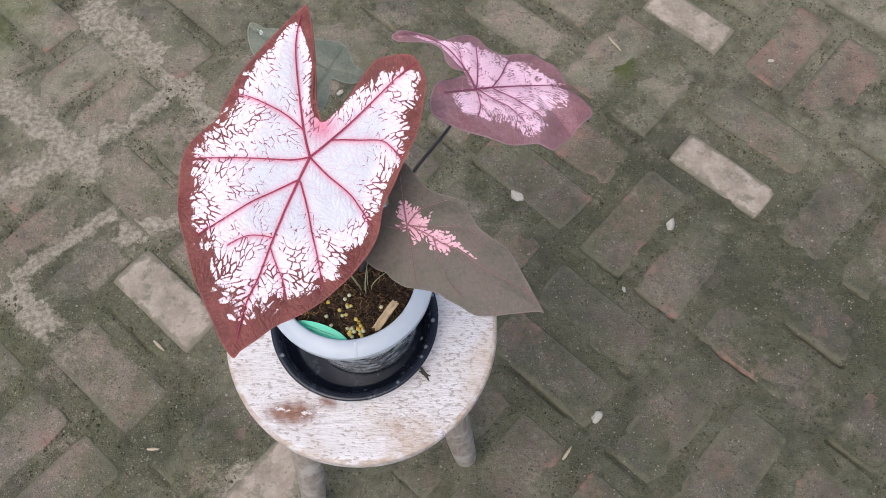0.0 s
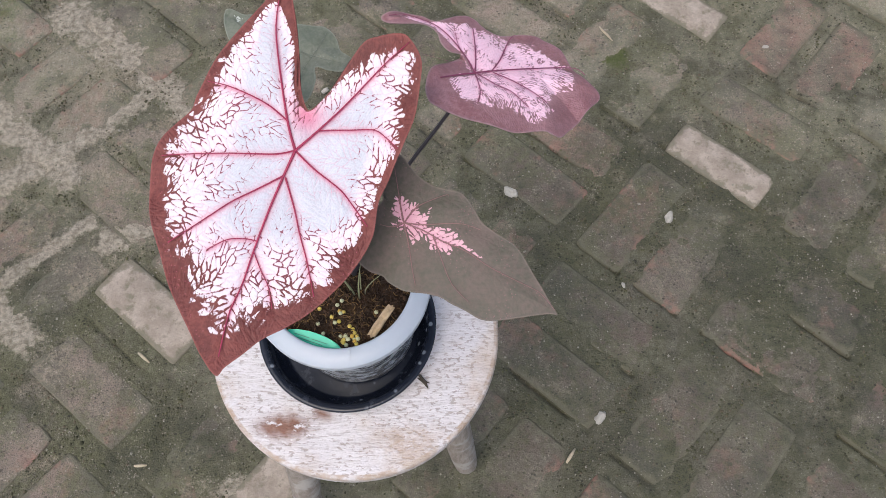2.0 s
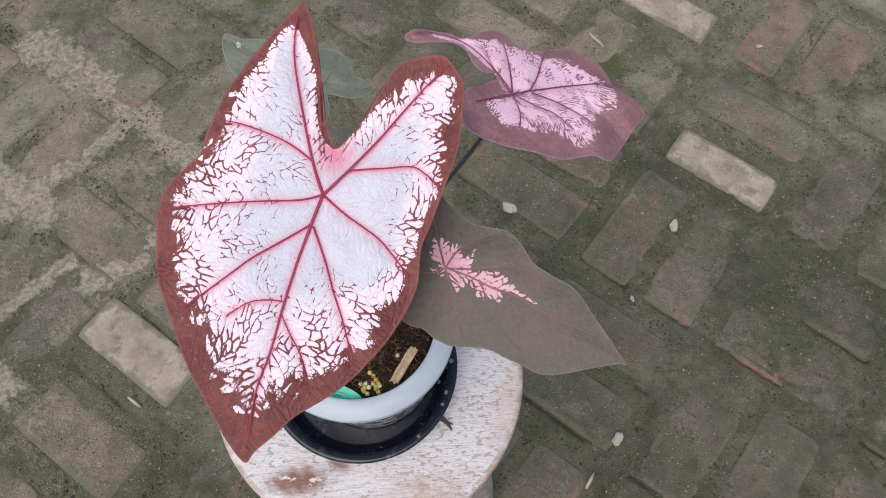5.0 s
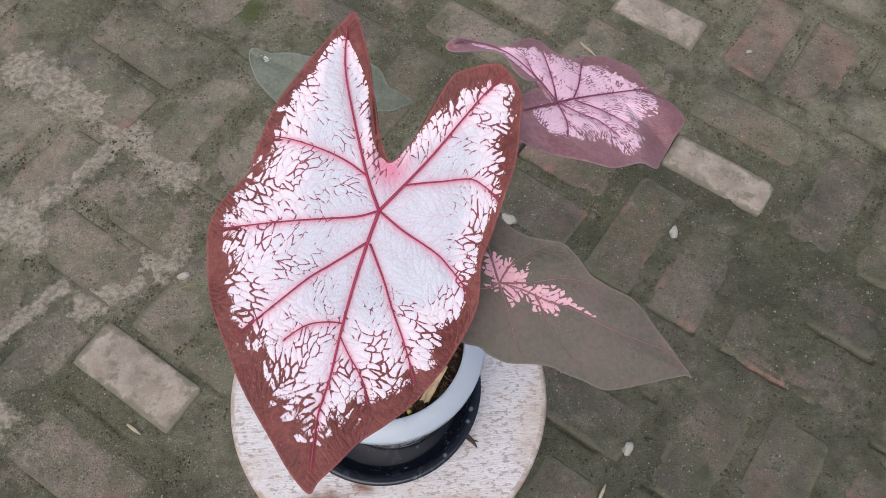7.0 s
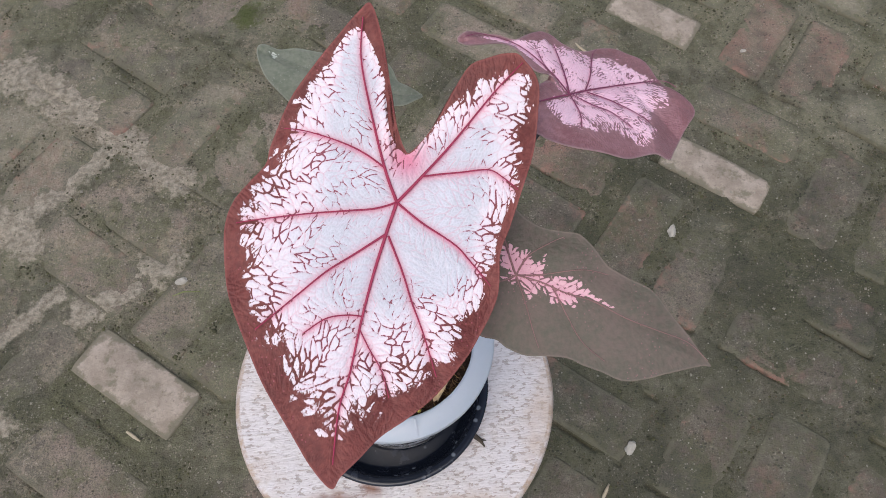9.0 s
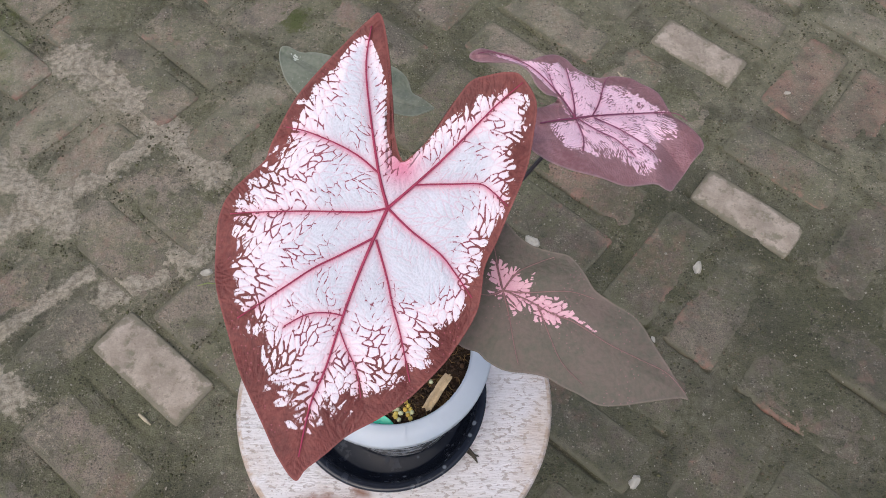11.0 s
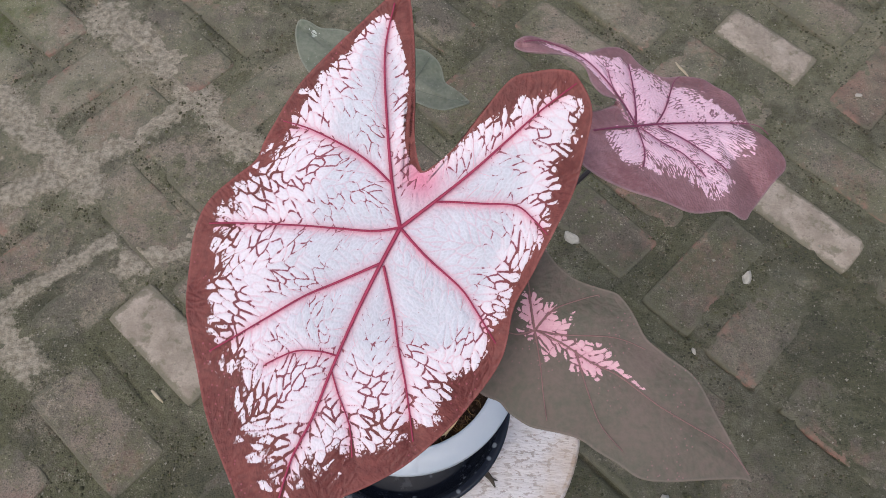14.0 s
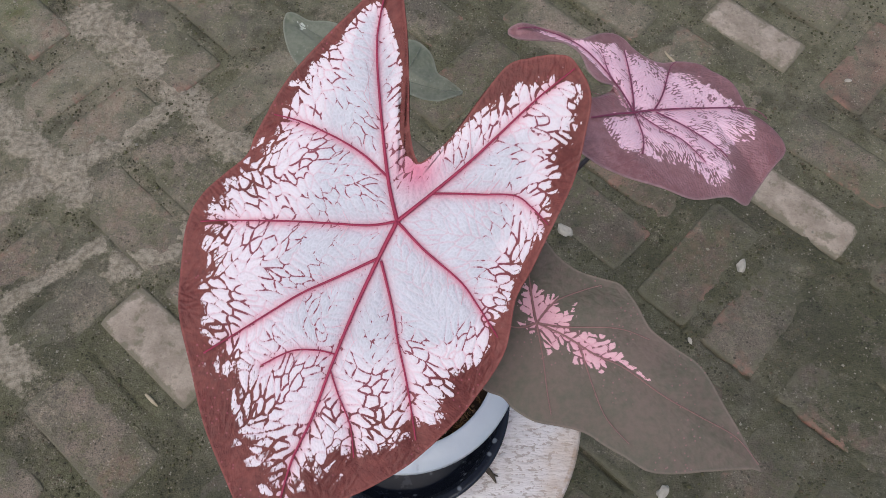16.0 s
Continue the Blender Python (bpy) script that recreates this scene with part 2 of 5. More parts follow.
def black_plastic():
    n = Nodes("black_saucer_plastic")
    p = n.coords()
    dust = n.ramp(n.noise(55, 5, 0.7, p), 0.52, 0.72)
    drops = n.ramp(n.node("TexVoronoi", 0, Vector=n.coords(), Scale=85.0), 0.14, 0.26, 1.0, 0.0)
    c = n.mix(n.math("MULTIPLY", dust, 0.30), (0.009, 0.012, 0.021), (0.058, 0.070, 0.100))
    c = n.mix(n.math("MULTIPLY", n.math("MULTIPLY", drops, n.ramp(n.noise(20, 2, 0.5, p), 0.50, 0.58)), 0.75), c, (0.22, 0.25, 0.29))
    n.bump(n.noise(120, 3, 0.6, p), 0.0004, 0.5)
    return n.done(c, n.ramp(dust, 0, 1, 0.22, 0.50), Specular_IOR_Level=0.42)


BLACK = black_plastic()


def rim_material():
    n = Nodes("frosted_white_plastic")
    p = n.coords()
    smear = n.noise(30, 4, 0.6, p)
    c = n.mix(smear, (0.50, 0.555, 0.625), (0.64, 0.695, 0.76))
    n.bump(n.noise(200, 2, 0.5, p), 0.0003, 0.4)
    return n.done(c, n.ramp(smear, 0.3, 0.7, 0.30, 0.48), Transmission_Weight=0.28, Subsurface_Weight=0.5, Subsurface_Radius=(0.008, 0.008, 0.008), Subsurface_Scale=1.0)


RIM = rim_material()


def clear_wall_material():
    """Thin cloudy plastic with damp soil showing through in streaks."""
    n = Nodes("clear_pot_plastic")
    p = n.coords()
    smear = n.ramp(n.noise(55, 6, 0.75, n.scaled(p, 1, 1, 2.2)), 0.40, 0.62)
    c = n.mix(smear, (0.050, 0.053, 0.060), (0.40, 0.425, 0.46))
    n.bump(n.noise(60, 3, 0.6, p), 0.0006, 0.5)
    return n.done(c, n.ramp(smear, 0, 1, 0.16, 0.34), IOR=1.45, Specular_IOR_Level=0.7)


CLEAR = clear_wall_material()


def soil_material():
    n = Nodes("potting_soil")
    p = n.coords()
    a, b = n.noise(70, 6, 0.75, p), n.noise(230, 4, 0.7, p)
    c = n.mix(n.ramp(a, 0.35, 0.7), (0.010, 0.006, 0.004), (0.055, 0.030, 0.016))
    c = n.mix(n.math("MULTIPLY", n.ramp(b, 0.55, 0.7), 0.6), c, (0.17, 0.10, 0.045))
    n.bump(n.math("ADD", a, b), 0.006, 1.0)
    return n.done(c, 0.9, Specular_IOR_Level=0.25)


SOIL = soil_material()


def plain(name, color, rough=0.6, vary=0.25, scale=60, relief=0.0006, **more):
    """A plain surface whose colour varies a little by a fine noise."""
    n = Nodes(name)
    p = n.coords()
    f = n.noise(scale, 4, 0.65, p)
    c = n.mix(f, tuple(v * (1 - vary) for v in color), tuple(min(1, v * (1 + vary)) for v in color))
    n.bump(f, relief, 0.8)
    return n.done(c, rough, **more)


BARK = plain("pale_bark", (0.44, 0.33, 0.20), 0.8, 0.75, 160, 0.002)
TWIG = plain("dark_twig", (0.055, 0.042, 0.030), 0.85, 0.4, 200)
STRAW = plain("dry_straw", (0.40, 0.34, 0.24), 0.8, 0.3, 200)
CRUMB = plain("soil_crumb", (0.070, 0.036, 0.018), 0.9, 0.6, 120, 0.001)


def moss_material():
    n = Nodes("moss_fibre")
    pick = n.tree.nodes.new("ShaderNodeNewGeometry").outputs["Random Per Island"]
    c = n.mix(n.ramp(pick, 0.55, 1.0), (0.034, 0.018, 0.009), (0.270, 0.160, 0.050))
    return n.done(c, 0.85)


MOSS = moss_material()
GREEN_TAG = plain("green_plastic", (0.006, 0.52, 0.33), 0.35, 0.12, 80, 0.0002)
DARK_GREEN = plain("dark_green_print", (0.004, 0.20, 0.13), 0.5, 0.2, 80, 0.0001)
STONE = plain("pale_stone", (0.36, 0.34, 0.295), 0.8, 0.25, 160, 0.001)
PEBBLE = plain("small_grit", (0.25, 0.232, 0.190), 0.85, 0.5, 60, 0.001)
STALK = plain("dark_stalk", (0.055, 0.048, 0.060), 0.4, 0.3, 90)
SHOOT = plain("pale_shoot", (0.235, 0.250, 0.135), 0.5, 0.35, 90)
BEAD = plain("yellow_bead", (0.60, 0.47, 0.10), 0.3, 0.25, 90, 0.0001, Subsurface_Weight=0.15, Subsurface_Radius=(0.002, 0.002, 0.001))
PALE_BEAD = plain("pale_bead", (0.52, 0.54, 0.34), 0.3, 0.2, 90, 0.0001)
AMBER_BEAD = plain("amber_bead", (0.55, 0.36, 0.06), 0.3, 0.2, 90, 0.0001)
GRASS = plain("grass_blade", (0.16, 0.20, 0.05), 0.6, 0.3, 90)


def leaf_material(name, rim_dark, rim_light, white, inner, pink, rough, gap=0.00056, fine_gap=0.00034, relief=0.34, fade=1.0, sheen=0.27, bare=-0.0002):
    """Caladium blade: dark margin, pale centre that breaks into islands between the side veins, blush along veins."""
    n = Nodes(name)
    pos = n.attr("plan", 1)
    fray = n.math("SUBTRACT", n.noise(480, 3, 0.65, pos), 0.5)
    drift = n.math("SUBTRACT", n.noise(120, 3, 0.6, pos), 0.5)
    k = n.math("ADD", n.attr("zone"), n.math("ADD", n.math("MULTIPLY", n.attr("pick"), 0.34), n.math("MULTIPLY", drift, 0.50)))
    left = n.ramp(k, 0.20, 1.15, 1.0, 0.0, False)
    border = n.math("ADD", n.attr("isle"), n.math("MULTIPLY", fray, 0.0010))
    crumb = n.math("ADD", n.attr("fine"), n.math("MULTIPLY", fray, 0.0008))
    gate = n.ramp(n.noise(85, 3, 0.6, pos), 0.44, 0.56)
    lines = n.math("MULTIPLY", n.math("MULTIPLY", gate, n.ramp(k, 4.0, 0.9)), 0.00048)
    width = n.math("SUBTRACT", n.math("ADD", n.math("MULTIPLY", n.math("POWER", left, 1.6), gap), lines), 0.00022)
    big = n.ramp(n.math("SUBTRACT", border, width), 0.0, 0.00020)
    small = n.ramp(n.math("SUBTRACT", crumb, n.ramp(k, 0.15, 0.70, fine_gap, -0.0005, False)), 0.0, 0.00018)
    rib = n.math("ADD", n.math("MULTIPLY", n.math("POWER", left, 2.0), 0.0018), bare)
    clear = n.ramp(n.math("SUBTRACT", n.math("ADD", n.attr("vein"), n.math("MULTIPLY", fray, 0.0012)), rib), 0.0, 0.0003)
    mask = n.math("MULTIPLY", n.math("MULTIPLY", big, small), n.math("MULTIPLY", clear, n.ramp(k, 0.22, 0.29)))
    pale = n.mix(n.ramp(n.noise(60, 4, 0.6, pos), 0.3, 0.7), tuple(0.88 * v for v in inner), inner)
    pale = n.mix(n.ramp(k, 2.2, 0.9), pale, white)
    pale = n.mix(n.math("MULTIPLY", n.ramp(crumb, 0.0, 0.00045, 1.0, 0.0), 0.26), pale, tuple(min(0.8, 1.30 * v) for v in inner))
    net = n.math("MULTIPLY", n.ramp(border, 0.0, 0.00065, 1.0, 0.0), n.ramp(n.noise(45, 3, 0.6, pos), 0.40, 0.60))
    pale = n.mix(n.math("MULTIPLY", net, 0.20), pale, pink)
    pale = n.mix(n.math("MULTIPLY", n.ramp(n.math("SUBTRACT", border, width), 0.0, 0.0009, 1.0, 0.0), n.ramp(k, 2.4, 1.0, 0.05, 0.20)), pale, pink)
    pale = n.mix(n.attr("blush"), pale, pink)
    tone = n.math("ADD", n.math("MULTIPLY", n.noise(28, 4, 0.6, pos), 0.6), n.math("MULTIPLY", n.noise(300, 3, 0.6, pos), 0.4))
    dark = n.mix(n.ramp(tone, 0.35, 0.65), rim_dark, rim_light)
    dots = n.node("TexVoronoi", 0, props={"voronoi_dimensions": "2D"}, Vector=n.scaled(pos, 260, 260, 1), Scale=1.0)
    dot = n.math("MULTIPLY", n.ramp(dots, 0.06, 0.13, 1.0, 0.0), n.ramp(n.noise(40, 2, 0.5, pos), 0.52, 0.6))
    dark = n.mix(n.math("MULTIPLY", dot, 0.22), dark, pink)
    dark = n.mix(n.math("MULTIPLY", n.ramp(n.attr("rim"), 0.0003, 0.0013, 1.0, 0.0), 0.16), dark, tuple(min(0.5, 2.4 * v + 0.05) for v in rim_light))
    dark = n.mix(n.ramp(k, 0.35, 1.1, 0.0, 0.65), dark, tuple(0.40 * v for v in pink))
    c = n.mix(n.math("MULTIPLY", mask, fade), dark, pale)
    quilt = n.math("ADD", n.ramp(border, 0.0, 0.0016), n.math("ADD", n.math("MULTIPLY", n.ramp(crumb, 0.0, 0.0008), 0.35), n.math("MULTIPLY", n.noise(330, 3, 0.6, pos), 0.5)))
    n.bump(quilt, 0.0009, relief)
    return n.done(c, n.ramp(tone, 0.3, 0.7, rough, rough + 0.14), Specular_IOR_Level=sheen)


BLADE_A = leaf_material("white_caladium_blade", (0.108, 0.025, 0.022), (0.192, 0.053, 0.046), (0.715, 0.645, 0.700), (0.550, 0.558, 0.622), (0.62, 0.15, 0.25), 0.42)
BLADE_B = leaf_material("pink_caladium_blade", (0.215, 0.098, 0.108), (0.335, 0.182, 0.200), (0.88, 0.585, 0.690), (0.80, 0.50, 0.61), (0.62, 0.26, 0.38), 0.40, 0.00035, 0.00020)
BLADE_C = leaf_material("dull_caladium_blade", (0.068, 0.066, 0.048), (0.120, 0.090, 0.077), (0.62, 0.375, 0.43), (0.60, 0.35, 0.41), (0.50, 0.16, 0.24), 0.42, 0.0009, 0.00030, 0.15, 0.95, 0.27, 0.0004)
BLADE_D = leaf_material("green_caladium_blade", (0.112, 0.128, 0.094), (0.182, 0.195, 0.152), (0.50, 0.54, 0.48), (0.30, 0.34, 0.28), (0.42, 0.46, 0.40), 0.40, 0.0016, 0.0004, 0.12)
VEIN = plain("crimson_vein", (0.290, 0.016, 0.060), 0.6, 0.3, 120, 0.0002)


def fine_vein_material():
    """Side veins: pale pink inside the pale centre, maroon towards the margin."""
    n = Nodes("fine_side_vein")
    c = n.mix(n.ramp(n.attr("reach"), 0.50, 0.80), (0.66, 0.42, 0.49), (0.200, 0.040, 0.052))
    return n.done(c, 0.45)


FINE_VEIN = fine_vein_material()
DULL_VEIN = plain("dull_vein", (0.205, 0.098, 0.098), 0.5, 0.3, 120, 0.0002)
PURPLE_VEIN = plain("purple_vein", (0.20, 0.035, 0.085), 0.42, 0.3, 120, 0.0002)
GREEN_VEIN = plain("green_vein", (0.11, 0.125, 0.095), 0.45, 0.2, 120, 0.0002)


# ---- mesh tools ----
def link(name, bm, material, parent=None, label="", smooth=True):
    me = bpy.data.meshes.new(name)
    bm.to_mesh(me)
    bm.free()
    return from_mesh(name, me, material, parent, label, smooth)


def from_mesh(name, me, material, parent=None, label="", smooth=True):
    if material is not None and not me.materials:
        me.materials.append(material)
    if smooth:
        me.polygons.foreach_set("use_smooth", [True] * len(me.polygons))
    ob = new(name, me)
    if parent is not None:
        ob.parent = parent
    if label:
        ob["label"] = label
    return ob


def empty(name, at=(0, 0, 0)):
    ob = new(name)
    ob.location = at
    return ob


def lathe(bm, profile, steps=72, wobble=0.0):
    """Turns a closed or open profile of (radius, height) about z."""
    rings = []
    for r, z in profile:
        ring = []
        for i in range(steps):
            a = 2 * math.pi * i / steps
            k = 1 + wobble * noise.noise((math.cos(a) * 1.5, math.sin(a) * 1.5, 3.1))
            ring.append(bm.verts.new((r * k * math.cos(a), r * k * math.sin(a), z)))
        rings.append(ring)
    for a, b in zip(rings, rings[1:]):
        for i in range(steps):
            j = (i + 1) % steps
            bm.faces.new((a[i], a[j], b[j], b[i]))
    return rings


def tube_into(verts, faces, path, radii, sides=8, flat=1.0):
    """Adds a tapered tube along a path to lists of verts and faces; flat squeezes it in z."""
    start = len(verts)
    for i, (p, r) in enumerate(zip(path, radii)):
        q0, q1 = path[max(0, i - 1)], path[min(len(path) - 1, i + 1)]
        t = (Vector(q1) - Vector(q0)).normalized()
        side = t.cross(Vector((0, 0, 1)))
        side = side.normalized() if side.length > 1e-4 else Vector((1, 0, 0))
        up = side.cross(t)
        for k in range(sides):
            a = 2 * math.pi * k / sides
            verts.append(Vector(p) + side * (r * math.cos(a)) + up * (r * flat * math.sin(a)))
    for i in range(len(path) - 1):
        for k in range(sides):
            a, b = start + i * sides + k, start + i * sides + (k + 1) % sides
            faces.append((a, b, b + sides, a + sides))
    faces.append(tuple(start + k for k in reversed(range(sides))))
    faces.append(tuple(start + (len(path) - 1) * sides + k for k in range(sides)))


def tube(name, path, radii, material, parent=None, sides=10, flat=1.0, label=""):
    verts, faces = [], []
    tube_into(verts, faces, path, radii, sides, flat)
    me = bpy.data.meshes.new(name)
    me.from_pydata(verts, [], faces)
    return from_mesh(name, me, material, parent, label)


def smooth_path(points, count, closed=False):
    """Catmull-Rom through the points, evenly spaced."""
    pts = np.array(points, float)
    n = len(pts)
    dense = []
    for i in range(n if closed else n - 1):
        idx = [(i + d) % n if closed else min(max(i + d, 0), n - 1) for d in (-1, 0, 1, 2)]
        p0, p1, p2, p3 = pts[idx]
        for t in np.linspace(0, 1, 24, endpoint=False):
            dense.append(0.5 * (2 * p1 + (p2 - p0) * t + (2 * p0 - 5 * p1 + 4 * p2 - p3) * t * t + (3 * p1 - p0 - 3 * p2 + p3) * t ** 3))
    dense.append(pts[0] if closed else pts[-1])
    dense = np.array(dense)
    run = np.r_[0, np.cumsum(np.linalg.norm(np.diff(dense, axis=0), axis=1))]
    at = np.linspace(0, run[-1], count + 1 if closed else count)
    out = np.stack([np.interp(at, run, dense[:, k]) for k in range(dense.shape[1])], 1)
    return out[:-1] if closed else out


# ---- floor ----
def fbm(x, y, z=0.0):
    return noise.fractal((x, y, z), 1.0, 2.0, 4)


CRUST = (
    ((-0.96, 1.06), (-0.83, 0.955), (0.024,)), ((-0.83, 0.955), (-0.71, 0.855), (0.022,)), ((-0.99, 0.76), (-0.76, 0.885), (0.016,)), ((-0.75, 0.89), (-0.58, 1.04), (0.014,)),
    ((-0.78, 1.26), (-0.62, 1.15), (0.028,)), ((-0.62, 1.15), (-0.44, 0.96), (0.022,)), ((-0.86, 0.575), (-0.65, 0.75), (0.010,)), ((-0.60, 0.71), (-0.46, 0.79), (0.022,)), ((-0.83, 0.60), (-0.73, 0.515), (0.020,)), ((-0.31, 0.21), (-0.17, 0.13), (0.036,)))


MOSSY = ((-1.06, 1.20, 0.11), (-0.99, 0.86, 0.10), (-0.30, 1.36, 0.05), (0.42, 1.13, 0.045))


PITCH, TURNED = 0.2835, radians(-41.0)
E1 = Vector((math.cos(TURNED), math.sin(TURNED), 0))
E2 = Vector((-E1.y, E1.x, 0))
HOME = Vector((0.472, 0.712, 0))
BRICK_L, BRICK_W, BRICK_OFF = 0.2410, 0.1020, 0.0665


def slip(a, b):
    """How far the weave has slid along its first axis, in pitches."""
    return -0.19 * np.exp(-((a + 2.0) / 1.15) ** 2 - ((b + 2.7) / 1.0) ** 2)


def weave(x, y):
    """Where a place lies in its block of two bricks: along and across them, in metres, and whether they lie along the first axis."""
    a = ((x - HOME.x) * E1.x + (y - HOME.y) * E1.y) / PITCH
    b = ((x - HOME.x) * E2.x + (y - HOME.y) * E2.y) / PITCH
    a = a - slip(a, b)
    i, j = np.round(a), np.round(b)
    flat = (i + j) % 2 == 1
    u, v = (a - i) * PITCH, (b - j) * PITCH
    return u, v, flat


def make_ground():
    """One sheet of mossy soil, finely uneven near the stool and plain out to the horizon, sunk to a crack along some bricks."""
    xs = np.r_[-400, -40, -6, -2.5, np.linspace(-1.45, 1.45, 740), 2.5, 6, 40, 400]
    ys = np.r_[-400, -40, -6, -1.5, np.linspace(-0.1, 1.95, 524), 2.8, 6, 40, 400]
    gx, gy = np.meshgrid(xs, ys)
    x, y = gx.ravel(), gy.ravel()
    near = (np.abs(x) < 1.6) & (y > -0.3) & (y < 2.1)
    k = np.zeros_like(x)
    for (ax, ay), (bx, by), (w,) in CRUST:
        dx, dy = bx - ax, by - ay
        t = np.clip(((x - ax) * dx + (y - ay) * dy) / (dx * dx + dy * dy), 0, 1)
        k = np.maximum(k, np.exp(-(np.hypot(x - ax - t * dx, y - ay - t * dy) / (w * 1.9)) ** 2))
    g = np.max([np.exp(-((x - px) ** 2 + (y - py) ** 2) / r ** 2) for px, py, r in MOSSY], axis=0)
    rough = np.array([(fbm(p * 5, q * 5), fbm(p * 28, q * 28, 5.0), noise.noise((p * 7, q * 7, 3.0)) + 0.5 * noise.noise((p * 23, q * 23, 6.0))) if ok else (0, 0, -1) for p, q, ok in zip(x, y, near)])
    u, v, flat = weave(x, y)
    under = np.where(v < 0, -BRICK_OFF, BRICK_OFF) - BRICK_W / 2 - v
    under = np.where(flat, np.where(under < -BRICK_W, 9, under), -BRICK_L / 2 - v)
    inside = np.where(flat, np.abs(u) < BRICK_L / 2, np.abs(np.abs(u) - BRICK_OFF) < BRICK_W / 2)
    crack = np.exp(-((under - 0.0005) / 0.0038) ** 2) * inside * np.clip(rough[:, 2] * 2.6 + 0.50, 0, 1) * np.clip(0.75 + 0.5 * x, 0.2, 1)
    z = np.where(near, -0.0022 + np.where(rough[:, 0] > 0, 0.0030, 0.0055) * rough[:, 0] + 0.0030 * rough[:, 1] + 0.0030 * k + 0.0035 * g - 0.014 * crack, -0.006)
    # falloff of the shade painted into the soil, right of the stool
    shade_tone = np.exp(-((x - 0.55) / 0.6) ** 2 - ((y - 0.25) / 0.45) ** 2)
    crust = np.maximum(k, 0.22 * np.exp(-((x + 0.75) / 0.5) ** 2 - ((y - 1.1) / 0.45) ** 2))
    w = len(xs)
    at = (np.arange(len(ys) - 1)[:, None] * w + np.arange(w - 1)[None]).ravel()
    me = bpy.data.meshes.new("ground")
    me.from_pydata(np.c_[x, y, z].tolist(), [], np.stack([at, at + 1, at + w + 1, at + w], 1).tolist())
    for key, val in (("crust", crust), ("shade_tone", shade_tone), ("moss", g)):
        me.attributes.new(key, "FLOAT", "POINT").data.foreach_set("value", val.astype(np.float32))
    return tagged(from_mesh("ground", me, JOINT), "damp mossy soil between worn paving bricks", "ground", kind="structure")


ground = make_ground()


def brick_mesh(seed, length=BRICK_L, width=BRICK_W):
    """A worn paving brick: rounded, chipped edges and an uneven top."""
    nx, ny = 9, 6
    me = bpy.data.meshes.new("brick")
    verts, faces = [], []
    fx = [-0.5, -0.485, -0.44] + list(np.linspace(-0.3, 0.3, nx - 6)) + [0.44, 0.485, 0.5]
    fy = [-0.5, -0.47, -0.36, 0.36, 0.47, 0.5]
    for v in fy:
        for u in fx:
            eu, ev = max(0, abs(u) - 0.44) / 0.06, max(0, abs(v) - 0.36) / 0.14
            wear = noise.noise((u * 4 + seed * 7.3, v * 3, seed))
            pull = 1 - 0.022 * min(eu, 1) * min(ev, 1) + 0.026 * wear
            drop = -0.0026 * (min(1, eu) ** 2 + min(1, ev) ** 2) * (1 + 0.8 * wear)
            verts.append((u * length * pull, v * width * (pull + 0.02 * wear), drop + 0.0018 * noise.noise((u * 6, v * 4, seed + 9))))
    w = len(fx)
    faces += [(j * w + i, j * w + i + 1, (j + 1) * w + i + 1, (j + 1) * w + i) for j in range(len(fy) - 1) for i in range(w - 1)]
    loop = list(range(w)) + [j * w + w - 1 for j in range(1, len(fy))] + [(len(fy) - 1) * w + i for i in range(w - 2, -1, -1)] + [j * w for j in range(len(fy) - 2, 0, -1)]
    base = len(verts)
    verts += [(verts[i][0], verts[i][1], -0.055) for i in loop]
    for k in range(len(loop)):
        m = (k + 1) % len(loop)
        faces.append((loop[m], loop[k], base + k, base + m))
    me.from_pydata(verts, [], faces)
    rim = [max(0.0, 1 - min((0.5 - abs(v[0]) / length) * length, (0.5 - abs(v[1]) / width) * width) / 0.020) for v in verts]
    me.attributes.new("edge", "FLOAT", "POINT").data.foreach_set("value", [min(1.0, max(0.0, e)) for e in rim])
    me.polygons.foreach_set("use_smooth", [True] * len(me.polygons))
    return me


